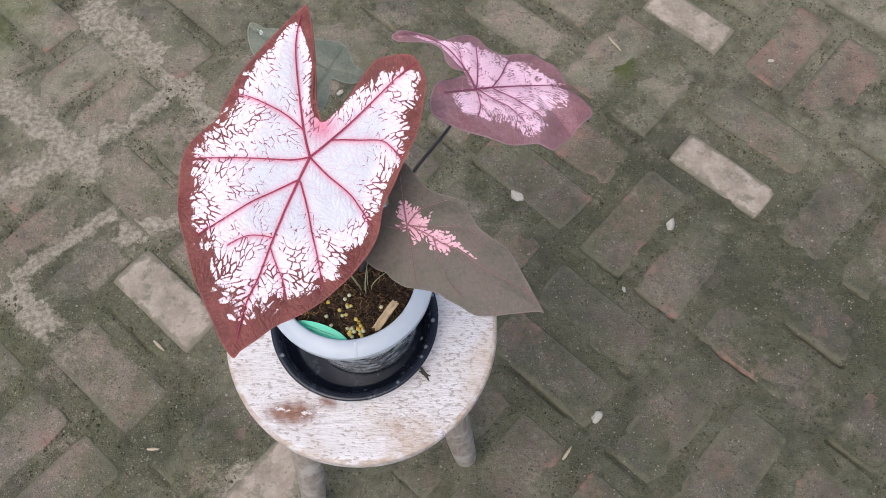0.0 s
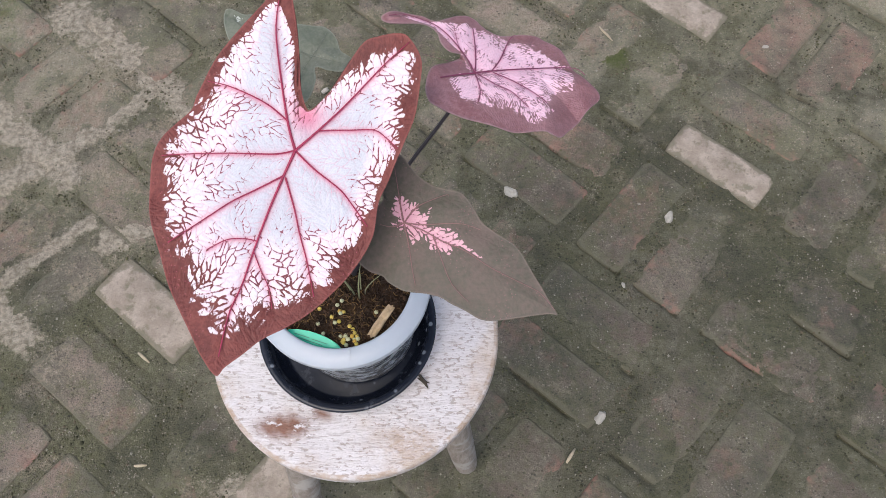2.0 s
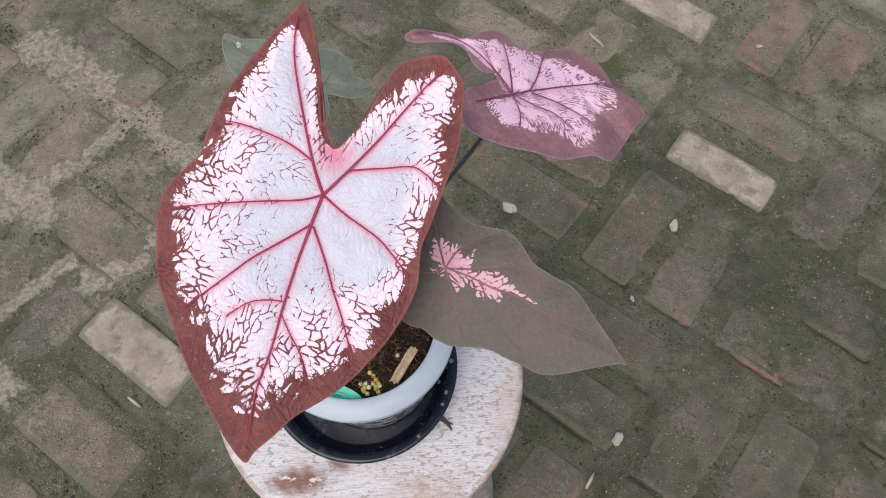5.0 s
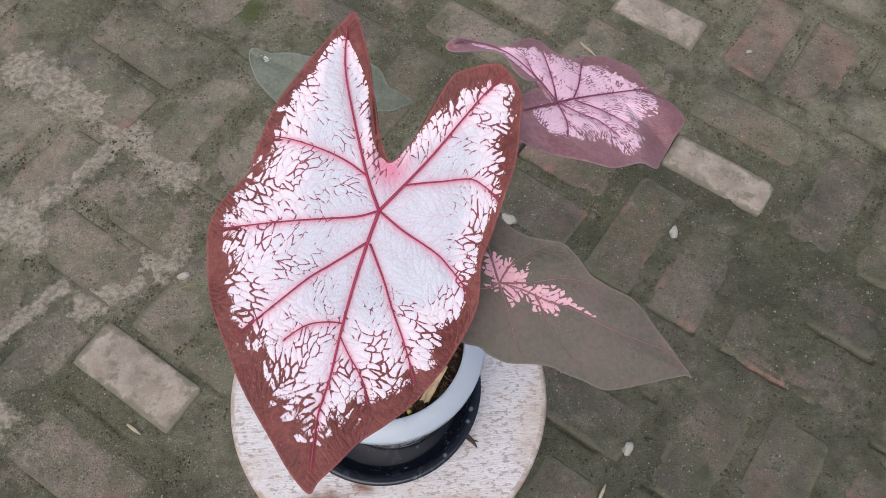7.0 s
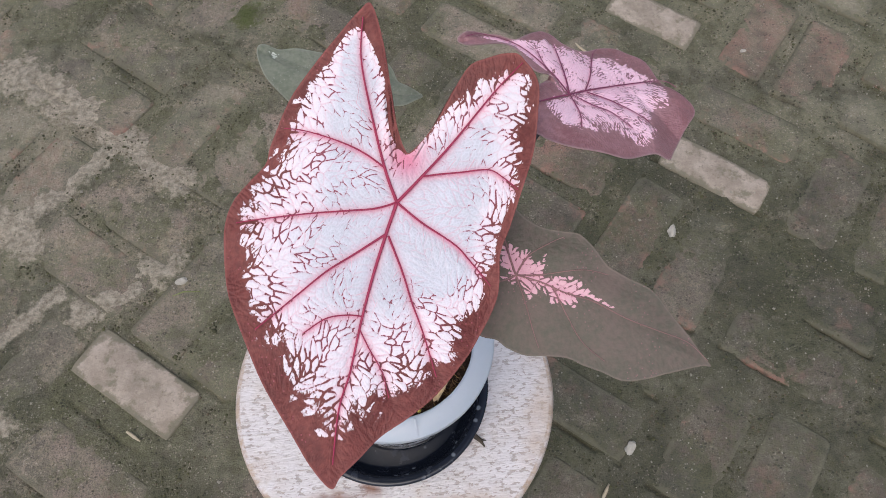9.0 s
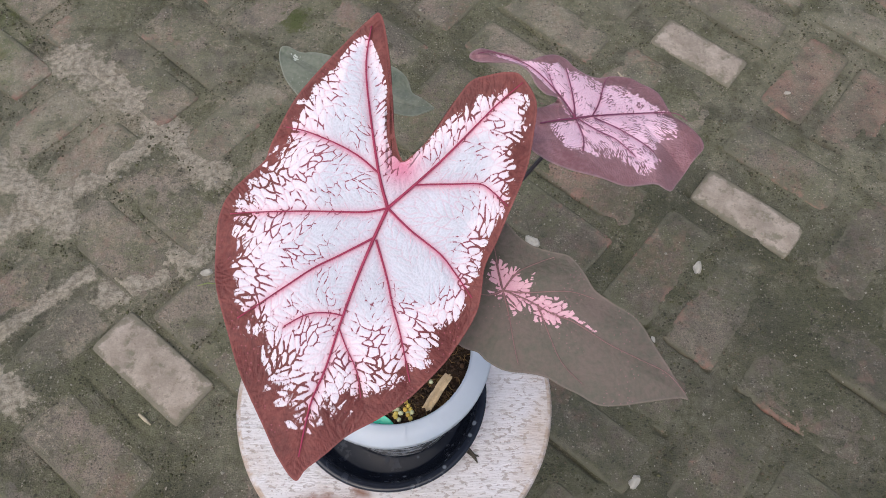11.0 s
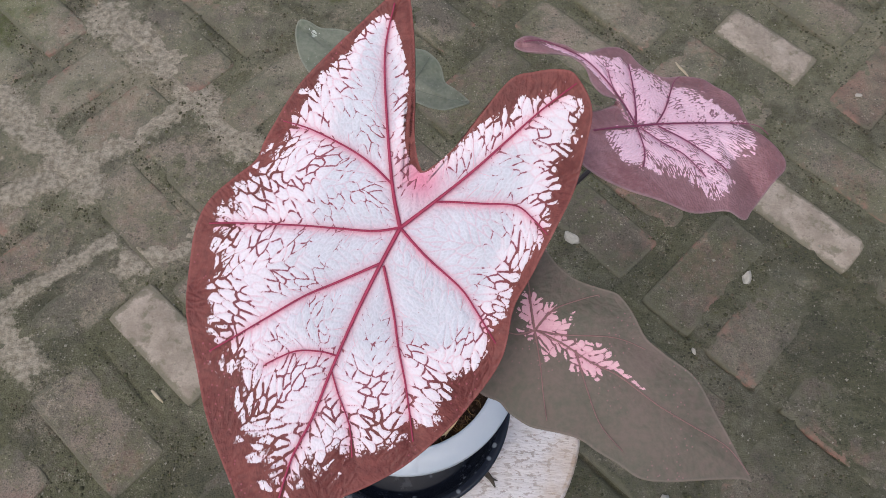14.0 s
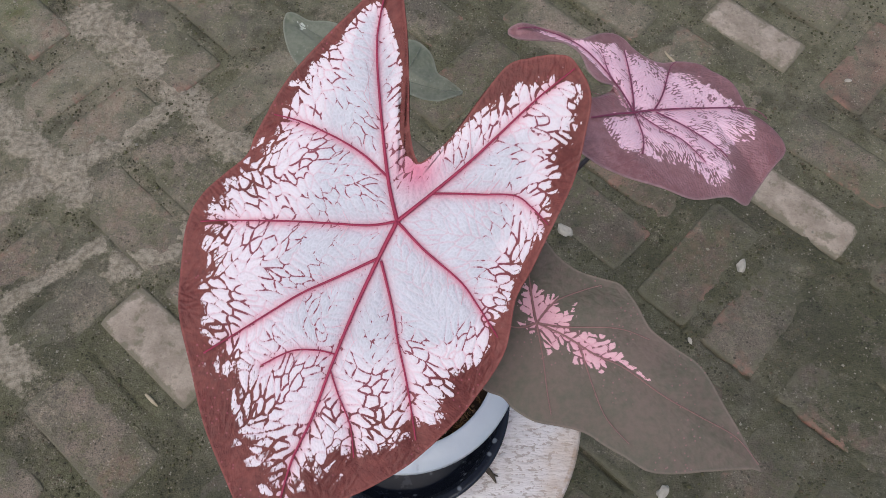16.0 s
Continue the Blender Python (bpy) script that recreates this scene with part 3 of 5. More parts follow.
def make_pavement():
    pavement = tagged(empty("pavement"), "worn basket-weave brick paving, mossy and stained", "paving", kind="structure")
    rnd = random.Random(4)
    kinds = {}
    for s in range(7):
        for mat in (BRICK, RED_BRICK, PALE_BRICK, DUSTY_BRICK, DARK_BRICK):
            me = brick_mesh(s)
            me.materials.append(mat)
            kinds[s, mat.name] = me
    # bricks that stand out: material, shift along and across, share of the usual length and width
    special = {(-1, 2, 0): (PALE_BRICK, 0.004, -0.018, 0.82, 0.84), (0, 1, 0): (PALE_BRICK, 0.004, -0.0155, 0.88, 0.82), (-2, -3, 1): (PALE_BRICK, -0.030, 0.036, 0.92, 0.92), (-1, -3, 0): (PALE_BRICK, 0, 0, 1.0, 0.95),
               (-3, -3, 0): (DUSTY_BRICK, 0, 0, 0.95, 0.9), (-4, -2, 0): (DUSTY_BRICK, 0, 0, 1, 1), (-4, -2, 1): (DUSTY_BRICK, 0, 0, 1, 1), (-5, -2, 0): (DUSTY_BRICK, 0, 0, 1, 1), (-5, -2, 1): (DUSTY_BRICK, 0, 0, 1, 1)}
    for i in range(-9, 7):
        for j in range(-9, 8):
            mid = HOME + E1 * ((i + slip(i, j)) * PITCH) + E2 * (j * PITCH)
            if not (-1.7 < mid.x < 1.7 and -0.4 < mid.y < 2.2):
                continue
            along = (i + j) % 2
            for half in (0, 1):
                off = (half - 0.5) * 2 * BRICK_OFF
                # dark bricks grow likelier towards the lower right, in step with its painted shade
                usual = (RED_BRICK if rnd.random() < 0.10 else DUSTY_BRICK if mid.y > 0.95 and rnd.random() < 0.4 else DARK_BRICK if rnd.random() < 0.55 + 0.8 * mid.x - 0.9 * (mid.y - 0.65) else BRICK, rnd.uniform(-0.005, 0.005), rnd.uniform(-0.003, 0.003), rnd.uniform(0.94, 1.03), rnd.uniform(0.92, 1.04))
                mat, da, db, long, wide = special.get((i, j, half), usual)
                axis, across = (E1, E2) if along else (E2, -E1)
                at = mid + across * (off + db) + axis * da
                ob = new("brick", kinds[rnd.randrange(7), mat.name])
                ob.parent = pavement
                turn = Euler((rnd.uniform(-0.014, 0.014), rnd.uniform(-0.009, 0.009), math.atan2(axis.y, axis.x) + rnd.uniform(-0.02, 0.02)))
                ob.matrix_basis = Matrix.Translation((at.x, at.y, 0.0020 if mat is PALE_BRICK else rnd.uniform(-0.0018, 0.0014))) @ turn.to_matrix().to_4x4() @ Matrix.Diagonal((long, wide, 1, 1))
    # the rest of the yard, farther from the stool, in one piece
    verts, faces, edge = [], [], []
    shapes = [brick_mesh(20 + k) for k in range(5)]
    shapes = [([tuple(v.co) for v in me.vertices], [tuple(p.vertices) for p in me.polygons], [d.value for d in me.attributes["edge"].data]) for me in shapes]
    for i in range(-16, 15):
        for j in range(-16, 15):
            mid = HOME + E1 * (i * PITCH) + E2 * (j * PITCH)
            if (-1.7 < mid.x < 1.7 and -0.4 < mid.y < 2.2) or not (-3.2 < mid.x < 3.2 and -1.8 < mid.y < 3.8):
                continue
            axis, across = (E1, E2) if (i + j) % 2 else (E2, -E1)
            for half in (0, 1):
                at = mid + across * ((half - 0.5) * 2 * BRICK_OFF + rnd.uniform(-0.004, 0.004)) + axis * rnd.uniform(-0.008, 0.008)
                m = Matrix.Translation((at.x, at.y, rnd.uniform(-0.0035, 0.001))) @ Euler((rnd.uniform(-0.02, 0.02), rnd.uniform(-0.012, 0.012), math.atan2(axis.y, axis.x) + rnd.uniform(-0.03, 0.03))).to_matrix().to_4x4()
                pts, polys, rims = shapes[rnd.randrange(5)]
                base = len(verts)
                verts += [tuple(m @ Vector(p)) for p in pts]
                faces += [tuple(base + k for k in f) for f in polys]
                edge += rims
    me = bpy.data.meshes.new("outer_bricks")
    me.from_pydata(verts, [], faces)
    me.attributes.new("edge", "FLOAT", "POINT").data.foreach_set("value", edge)
    tagged(from_mesh("outer_bricks", me, BRICK, pavement), kind="stuff")
    return pavement


# ---- stool ----
SEAT_Z, CENTRE, SEAT_R = 0.527, (-0.057, 0.367), 0.1655


def make_stool():
    stool = tagged(empty("stool", (CENTRE[0], CENTRE[1], 0)), "round wooden stool with flaking whitewashed seat and splayed legs", "stool")
    bm = bmesh.new()
    r, h = SEAT_R, 0.035
    prof = [(0.001, 0), (0.03, 0), (0.06, 0), (0.09, 0), (0.12, 0), (0.145, 0), (r - 0.006, -0.0003), (r - 0.002, -0.0018), (r, -0.005), (r + 0.0004, -h * 0.5), (r - 0.001, -h + 0.006), (r - 0.004, -h + 0.001), (r - 0.010, -h), (0.08, -h), (0.001, -h)]
    dense = []
    for (r0, z0), (r1, z1) in zip(prof, prof[1:]):
        for k in range(3):
            dense.append((r0 + (r1 - r0) * k / 3, z0 + (z1 - z0) * k / 3))
    dense.append(prof[-1])
    lathe(bm, dense, 120, 0.006)
    rust = bm.verts.layers.float.new("rust")
    bare = bm.verts.layers.float.new("bare")
    for v in bm.verts:
        x, y = v.co.x, v.co.y
        a = math.exp(-((x + 0.075) / 0.023) ** 2 - ((y + 0.108) / 0.010) ** 2)
        b = math.exp(-((x + 0.033) / 0.010) ** 2 - ((y + 0.094) / 0.004) ** 2)
        v[rust] = min(1, 2.2 * a + 2.0 * b)
        edge = max(0, (math.hypot(x, y) - 0.13) / 0.035)
        v[bare] = min(1, max(0, 0.25 + 0.9 * noise.noise((x * 16, y * 22, 2))) * edge + math.exp(-((x - 0.06) / 0.04) ** 2 - ((y + 0.125) / 0.02) ** 2))
        if math.hypot(x, y) > SEAT_R - 0.005:
            v[bare] = (1.0 if v.co.z > -0.006 else 0.45) + 0.3 * noise.noise((x * 30, y * 30, 5))
    seat = link("seat", bm, SEAT, stool, "flaking whitewashed round seat")
    seat.location = (0, 0, SEAT_Z)
    feet = [(0.137, -0.086, 0.74), (-0.127, -0.174, 0.55), (-0.125, 0.125, 0.66), (0.118, 0.128, 0.66)]
    for fx, fy, k in feet:
        top = Vector((fx * k, fy * k, SEAT_Z - 0.035))
        foot = Vector((fx, fy, 0.0))
        path = [top.lerp(foot, t) for t in (0, 0.3, 0.6, 0.9, 0.975, 0.995, 1.0)]
        tube("leg", path, [0.0215, 0.022, 0.0215, 0.0205, 0.0195, 0.0165, 0.012], LEG, stool, 20)
    return stool


stool = make_stool()

# ---- saucer and pot ----
SAUCER_AT = (-0.0615, 0.366, SEAT_Z)
POT_AT = (-0.0535, 0.3715, SEAT_Z + 0.0045)


def make_saucer():
    ob = tagged(empty("saucer", SAUCER_AT), "round black plastic saucer with dusty water marks", "saucer")
    bm = bmesh.new()
    lathe(bm, [(0.001, 0.0), (0.072, 0.0), (0.078, 0.002), (0.088, 0.018), (0.0925, 0.0300), (0.0900, 0.0310), (0.0862, 0.018), (0.0775, 0.0050), (0.0755, 0.0036), (0.0745, 0.0036), (0.0735, 0.0036), (0.0300, 0.0036), (0.001, 0.0036)], 96, 0.004)
    bmesh.ops.recalc_face_normals(bm, faces=bm.faces)
    link("dish", bm, BLACK, ob)
    bm = bmesh.new()
    lathe(bm, [(0.0898, 0.0302), (0.0925, 0.0296), (0.0972, 0.0308), (0.0984, 0.0318), (0.0988, 0.0334), (0.0980, 0.0350), (0.0962, 0.0356), (0.0925, 0.0352), (0.0900, 0.0338), (0.0894, 0.0318), (0.0898, 0.0302)], 96, 0.004)
    bmesh.ops.recalc_face_normals(bm, faces=bm.faces)
    link("rolled_rim", bm, BLACK, ob)
    return ob


saucer = make_saucer()


def make_pot():
    pot = tagged(empty("plant_pot", POT_AT), "translucent plastic nursery pot with a frosted white rim", "pot")
    bm = bmesh.new()
    lathe(bm, [(0.001, 0.0), (0.0630, 0.0), (0.0655, 0.002), (0.0660, 0.008), (0.0685, 0.070), (0.0715, 0.140), (0.0700, 0.140), (0.0672, 0.070), (0.0640, 0.004), (0.001, 0.002)], 96)
    bmesh.ops.recalc_face_normals(bm, faces=bm.faces)
    link("wall", bm, CLEAR, pot, "clear scratched plastic wall")
    bm = bmesh.new()
    lathe(bm, [(0.0700, 0.1380), (0.0840, 0.1456), (0.0856, 0.1457), (0.0868, 0.1459), (0.0874, 0.1466), (0.0868, 0.1475), (0.0867, 0.1484), (0.0874, 0.1532), (0.0878, 0.1545), (0.0876, 0.1556), (0.0868, 0.1564), (0.0800, 0.1600), (0.0725, 0.1618), (0.0708, 0.1616), (0.0700, 0.1608), (0.0696, 0.1595), (0.0692, 0.1500), (0.0700, 0.1380)], 112)
    bmesh.ops.recalc_face_normals(bm, faces=bm.faces)
    link("rim", bm, RIM, pot, "frosted white plastic rim")
    bm = bmesh.new()
    bmesh.ops.create_cube(bm, size=1, matrix=Matrix.Translation((0.013, -0.0785, 0.1592)) @ Euler((radians(26), 0, radians(9))).to_matrix().to_4x4() @ Matrix.Diagonal((0.0016, 0.0150, 0.0022, 1)))
    link("seam", bm, RIM, pot, "raised moulding seam", smooth=False)
    return pot


pot = make_pot()
SOIL_Z = POT_AT[2] + 0.143


def soil_height(x, y):
    return SOIL_Z + 0.005 * fbm(x * 45, y * 45, 2.0) + 0.003 * fbm(x * 140, y * 140, 7.0) - 0.05 * (x * x + y * y)


def make_soil():
    """Potting mix that fills the pot: a crumbly top and a plain body down to its base."""
    bm = bmesh.new()
    steps, rings = 90, 34
    rows = []
    for k in range(rings + 1):
        r = 0.0697 * max(k, 0.02) / rings
        row = []
        for i in range(steps):
            a = 2 * math.pi * i / steps
            x, y = r * math.cos(a), r * math.sin(a)
            row.append(bm.verts.new((x, y, soil_height(x, y) - POT_AT[2])))
        rows.append(row)
    for r, z in ((0.0694, 0.132), (0.0664, 0.060), (0.0630, 0.006), (0.002, 0.005)):
        rows.append([bm.verts.new((r * math.cos(2 * math.pi * i / steps), r * math.sin(2 * math.pi * i / steps), z)) for i in range(steps)])
    for a, b in zip(rows, rows[1:]):
        for i in range(steps):
            j = (i + 1) % steps
            bm.faces.new((a[i], a[j], b[j], b[i]))
    bmesh.ops.recalc_face_normals(bm, faces=bm.faces)
    ob = link("potting_soil", bm, SOIL)
    ob.location = POT_AT
    return tagged(ob, "dark crumbly potting soil filling the plastic pot", "soil")


make_soil()


# ---- plant ----
class Blade:
    """A leaf blade: outline in centimetres round the hub, a height rule in metres, a spine to which the inner ring shrinks."""

    def __init__(self, hub, outline, height, spine=None, around=1300, across=200):
        self.hub, self.height = Vector(hub), height
        self.edge = smooth_path([(x / 100, y / 100) for x, y in outline], around, True)
        self.n, self.m = around, across
        self.core = np.zeros_like(self.edge)
        if spine:
            a, b = np.array(spine, float) / 100
            t = np.clip(((self.edge - a) @ (b - a)) / ((b - a) @ (b - a)), 0, 1)
            t = np.array([np.mean(np.take(t, range(i - 14, i + 15), mode="wrap")) for i in range(around)])
            self.core = a + t[:, None] * (b - a)

    def z(self, x, y):
        return self.height(x, y)

    def lift(self, line, up=0.0):
        return [Vector((x, y, self.z(x, y) + up)) for x, y in line]

    def cells(self, flat, veins, wide, long, lean, seed):
        """Leaf areas between the side veins: long cells that slant away from the nearest main vein. Gives the distance to the border and a number for each cell."""
        pick = np.random.default_rng(seed)
        step = math.sqrt(wide * long) * 0.93
        lo, hi = self.edge.min(0) - step, self.edge.max(0) + step
        gx, gy = np.meshgrid(np.arange(lo[0], hi[0], step), np.arange(lo[1], hi[1], step * 0.87))
        gx[1::2] += step / 2
        seeds = np.c_[gx.ravel(), gy.ravel()] + pick.uniform(-0.42, 0.42, (gx.size, 2)) * step
        every = np.concatenate([v for v, _, _ in veins])
        along = np.concatenate([np.gradient(v, axis=0) for v, _, _ in veins])
        near = ((seeds[:, None] - every[None]) ** 2).sum(-1).argmin(1)
        t, off = along[near], seeds - every[near]
        side = np.sign(t[:, 0] * off[:, 1] - t[:, 1] * off[:, 0])
        a = np.arctan2(t[:, 1], t[:, 0]) + side * radians(lean) + pick.normal(0, 0.16, len(seeds))
        size = pick.uniform(0.75, 1.3, len(seeds))
        value = pick.random(len(seeds))
        tree = kdtree.KDTree(len(seeds))
        for i, (x, y) in enumerate(seeds):
            tree.insert((x, y, 0), i)
        tree.balance()
        who = np.array([[i for _, i, _ in tree.find_n((x, y, 0), 14)] for x, y in flat])
        d = flat[:, None] - seeds[who]
        ca, sa = np.cos(a[who]), np.sin(a[who])
        p, q = (d[..., 0] * ca + d[..., 1] * sa) / long, (d[..., 1] * ca - d[..., 0] * sa) / (wide * size[who])
        far = np.hypot(p, q) + 1e-9
        slope = np.stack([p * ca / long - q * sa / (wide * size[who]), p * sa / long + q * ca / (wide * size[who])], -1) / far[..., None]
        order = np.argsort(far, axis=1)[:, :2]
        f = np.take_along_axis(far, order, 1)
        g = np.take_along_axis(slope, order[..., None], 1)
        steep = np.linalg.norm(g[:, 1] - g[:, 0], axis=1)
        return (f[:, 1] - f[:, 0]) / np.maximum(steep, 0.5 / long), value[np.take_along_axis(who, order[:, :1], 1)[:, 0]]

    def build(self, name, parent, material, veins, pale, width, grain, blush_at=None, blush=0.8, label="", wave=0.0016, halo=0.0017, gutter=0.0011):
        """pale: the outline of the pale part, in centimetres; width: how far inwards it breaks up, by place; grain: width, length and lean of its cells."""
        n, m = self.n, self.m
        s = np.linspace(0.0015, 1, m)
        plan = self.core[None] + s[:, None, None] * (self.edge - self.core)[None]
        flat = plan.reshape(-1, 2)
        lines = np.concatenate([v for v, _, _ in veins])
        d = np.full(len(flat), 9.0)
        for chunk in np.array_split(lines, max(1, len(lines) // 40)):
            d = np.minimum(d, np.sqrt(((flat[:, None] - chunk[None]) ** 2).sum(-1)).min(1))
        rim, near = np.full(len(flat), 9.0), np.zeros(len(flat), int)
        for start in range(0, n, 20):
            gap = np.sqrt(((flat[:, None] - self.edge[None, start:start + 20]) ** 2).sum(-1))
            best = gap.argmin(1)
            least = gap[np.arange(len(flat)), best]
            near = np.where(least < rim, best + start, near)
            rim = np.minimum(rim, least)
        ring = smooth_path([(x / 100, y / 100) for x, y in pale], 240, True)
        gap, odd = np.full(len(flat), 9.0), np.zeros(len(flat), bool)
        for p, q in zip(ring, np.roll(ring, -1, 0)):
            gap = np.minimum(gap, np.hypot(flat[:, 0] - p[0], flat[:, 1] - p[1]))
            if p[1] != q[1]:
                odd ^= ((p[1] > flat[:, 1]) != (q[1] > flat[:, 1])) & (flat[:, 0] < (q[0] - p[0]) * (flat[:, 1] - p[1]) / (q[1] - p[1]) + p[0])
        zone = np.where(odd, gap, -gap) / width(flat[:, 0], flat[:, 1])
        wide, long, lean = grain
        isle, pick = self.cells(flat, veins, wide, long, lean, n)
        fine, _ = self.cells(flat, veins, wide * 0.42, long * 0.30, lean, n + 1)
        z = np.array([self.z(x, y) for x, y in flat])
        z -= gutter * np.exp(-(d / 0.004) ** 2)
        turn = near / n
        z += np.exp(-(rim / 0.011) ** 2) * (wave * np.sin(turn * 2 * math.pi * 9 + 2.5 * np.sin(turn * 17)) - 0.0018)
        ring = np.arange(n)
        faces = []
        for k in range(m - 1):
            a, b = k * n + ring, k * n + (ring + 1) % n
            faces.append(np.stack([a, b, b + n, a + n], 1))
        me = bpy.data.meshes.new(name)
        me.from_pydata(np.c_[flat, z].tolist(), [], np.concatenate(faces).tolist())
        glow = np.exp(-(d / halo) ** 1.3) * 0.75
        if blush_at is not None:
            bd = np.linalg.norm(flat - np.array(blush_at) / 100, axis=1)
            glow = np.maximum(glow, blush * np.exp(-(bd / 0.011) ** 2))
        for key, val in (("zone", zone), ("rim", rim), ("vein", d), ("isle", isle), ("fine", fine), ("pick", pick), ("blush", np.clip(glow, 0, 1))):
            me.attributes.new(key, "FLOAT", "POINT").data.foreach_set("value", val.astype(np.float32))
        me.attributes.new("plan", "FLOAT_VECTOR", "POINT").data.foreach_set("vector", np.c_[flat, 0 * z].astype(np.float32).ravel())
        me.validate()
        ob = from_mesh(name, me, material, parent, label)
        ob.location = self.hub - parent.location
        thick = ob.modifiers.new("thickness", "SOLIDIFY")
        thick.thickness, thick.offset = 0.0006, 0.0
        self.ob = ob
        return ob

    def inside(self, p):
        """Fraction of the way from the hub to the margin along the ray through p."""
        ang = np.arctan2(self.edge[:, 1] - self.core[:, 1], self.edge[:, 0] - self.core[:, 0])
        a = math.atan2(p[1], p[0])
        k = int(np.argmin(np.abs(np.angle(np.exp(1j * (ang - a))))))
        return math.hypot(*p) / max(1e-6, np.linalg.norm(self.edge[k]))


def vein_line(points, count=70):
    return smooth_path([(x / 100, y / 100) for x, y in points], count)


def add_veins(blade, veins, material):
    """Each main vein is a flattened, tapering ridge of its own."""
    for line, thick, thin in veins:
        thick *= 0.54
        k = np.linspace(0, 1, len(line))
        tube("vein", blade.lift(line, 0.0001), thick + (thin - thick) * k ** 0.75, material, blade.ob, 8, 0.55)


def add_side_veins(blade, veins, material, seed, step=6, start=0.25, stop=0.80, thick=0.00020, lean=56):
    """Fine branching veins that curve from the main ones to the margin, joined in one part."""
    rnd = random.Random(seed)
    every = np.concatenate([v for v, _, _ in veins])
    owner = np.concatenate([np.full(len(v), i) for i, (v, _, _) in enumerate(veins)])
    verts, faces, reach = [], [], []

    def grow(p, heading, size, who, depth):
        path, turn = [p], rnd.uniform(-0.02, 0.05)
        out = math.atan2(p[1], p[0])
        for k in range(60):
            want = math.atan2(p[1], p[0])
            dev = math.atan2(math.sin(want - heading), math.cos(want - heading))
            heading += 0.035 * dev + rnd.gauss(0, 0.05)
            p = (p[0] + 0.0013 * math.cos(heading), p[1] + 0.0013 * math.sin(heading))
            if blade.inside(p) > stop * rnd.uniform(0.93, 1.03):
                break
            gap = np.hypot(every[:, 0] - p[0], every[:, 1] - p[1])
            if k > 5 and gap[owner != who].min(initial=9) < 0.0035:
                break
            path.append(p)
            if depth < 2 and k > 3 and rnd.random() < 0.06:
                grow(p, heading + rnd.choice((-1, 1)) * rnd.uniform(0.6, 1.1), size * 0.7, who, depth + 1)
        if len(path) > 11:
            k = np.linspace(0, 1, len(path))
            tube_into(verts, faces, blade.lift(path, 0.00005), size * (1 - 0.6 * k), 5, 0.6)
            reach.extend(f for q in path for f in [blade.inside(q)] * 5)

    for i, (line, _, _) in enumerate(veins):
        for k in range(4, len(line) - 3, step):
            k = min(len(line) - 2, k + rnd.randrange(-1, 2))
            if blade.inside(line[k]) < start * rnd.uniform(0.6, 1.3):
                continue
            way = math.atan2(*(line[k + 1] - line[k - 1])[::-1])
            for side in (-1, 1):
                if rnd.random() < 0.88:
                    grow(tuple(line[k]), way + side * radians(lean + rnd.uniform(-10, 10)), thick * rnd.uniform(0.6, 1.2), i, 0)
    me = bpy.data.meshes.new("veining")
    me.from_pydata(verts, [], faces)
    me.attributes.new("reach", "FLOAT", "POINT").data.foreach_set("value", reach)
    return tagged(from_mesh("veining", me, material, blade.ob), kind="stuff")


plant = tagged(empty("caladium_plant", (POT_AT[0], POT_AT[1], SOIL_Z)), "potted caladium with white, pink and dark maroon heart-shaped leaves", "plant")

# the large white leaf
A_HUB = (-0.042, 0.349, 0.975)
A_OUT = [(0.8, 1.9), (0.5, 3), (0.4, 5), (0.25, 6.9), (-0.1, 8.4), (-0.7, 8.3), (-1.9, 7.4), (-3.1, 6.4), (-4.4, 5.1), (-5.2, 3.9), (-5.8, 2.7), (-6.1, 1.9), (-6.9, 1.1), (-7.7, 0.2), (-8.2, -0.8), (-8.4, -2), (-8.4, -3.5), (-8.1, -5.1), (-7.2, -8), (-5.9, -10.8), (-5.2, -12.2), (-4.4, -13.2), (-3.9, -12.7), (-3, -12), (-1.9, -11.1), (-0.4, -10.3), (1, -9.4), (2.5, -8), (3.4, -6.9), (4.6, -5.1), (5, -3.1), (5.7, -1.8), (6.8, 0.4), (7.3, 1.6), (7.6, 3), (7.7, 4.2), (7, 5.3), (6.2, 5.5), (5.2, 5.4), (4.4, 5.2), (3.6, 4.4), (2.4, 2.9), (1.3, 2)]
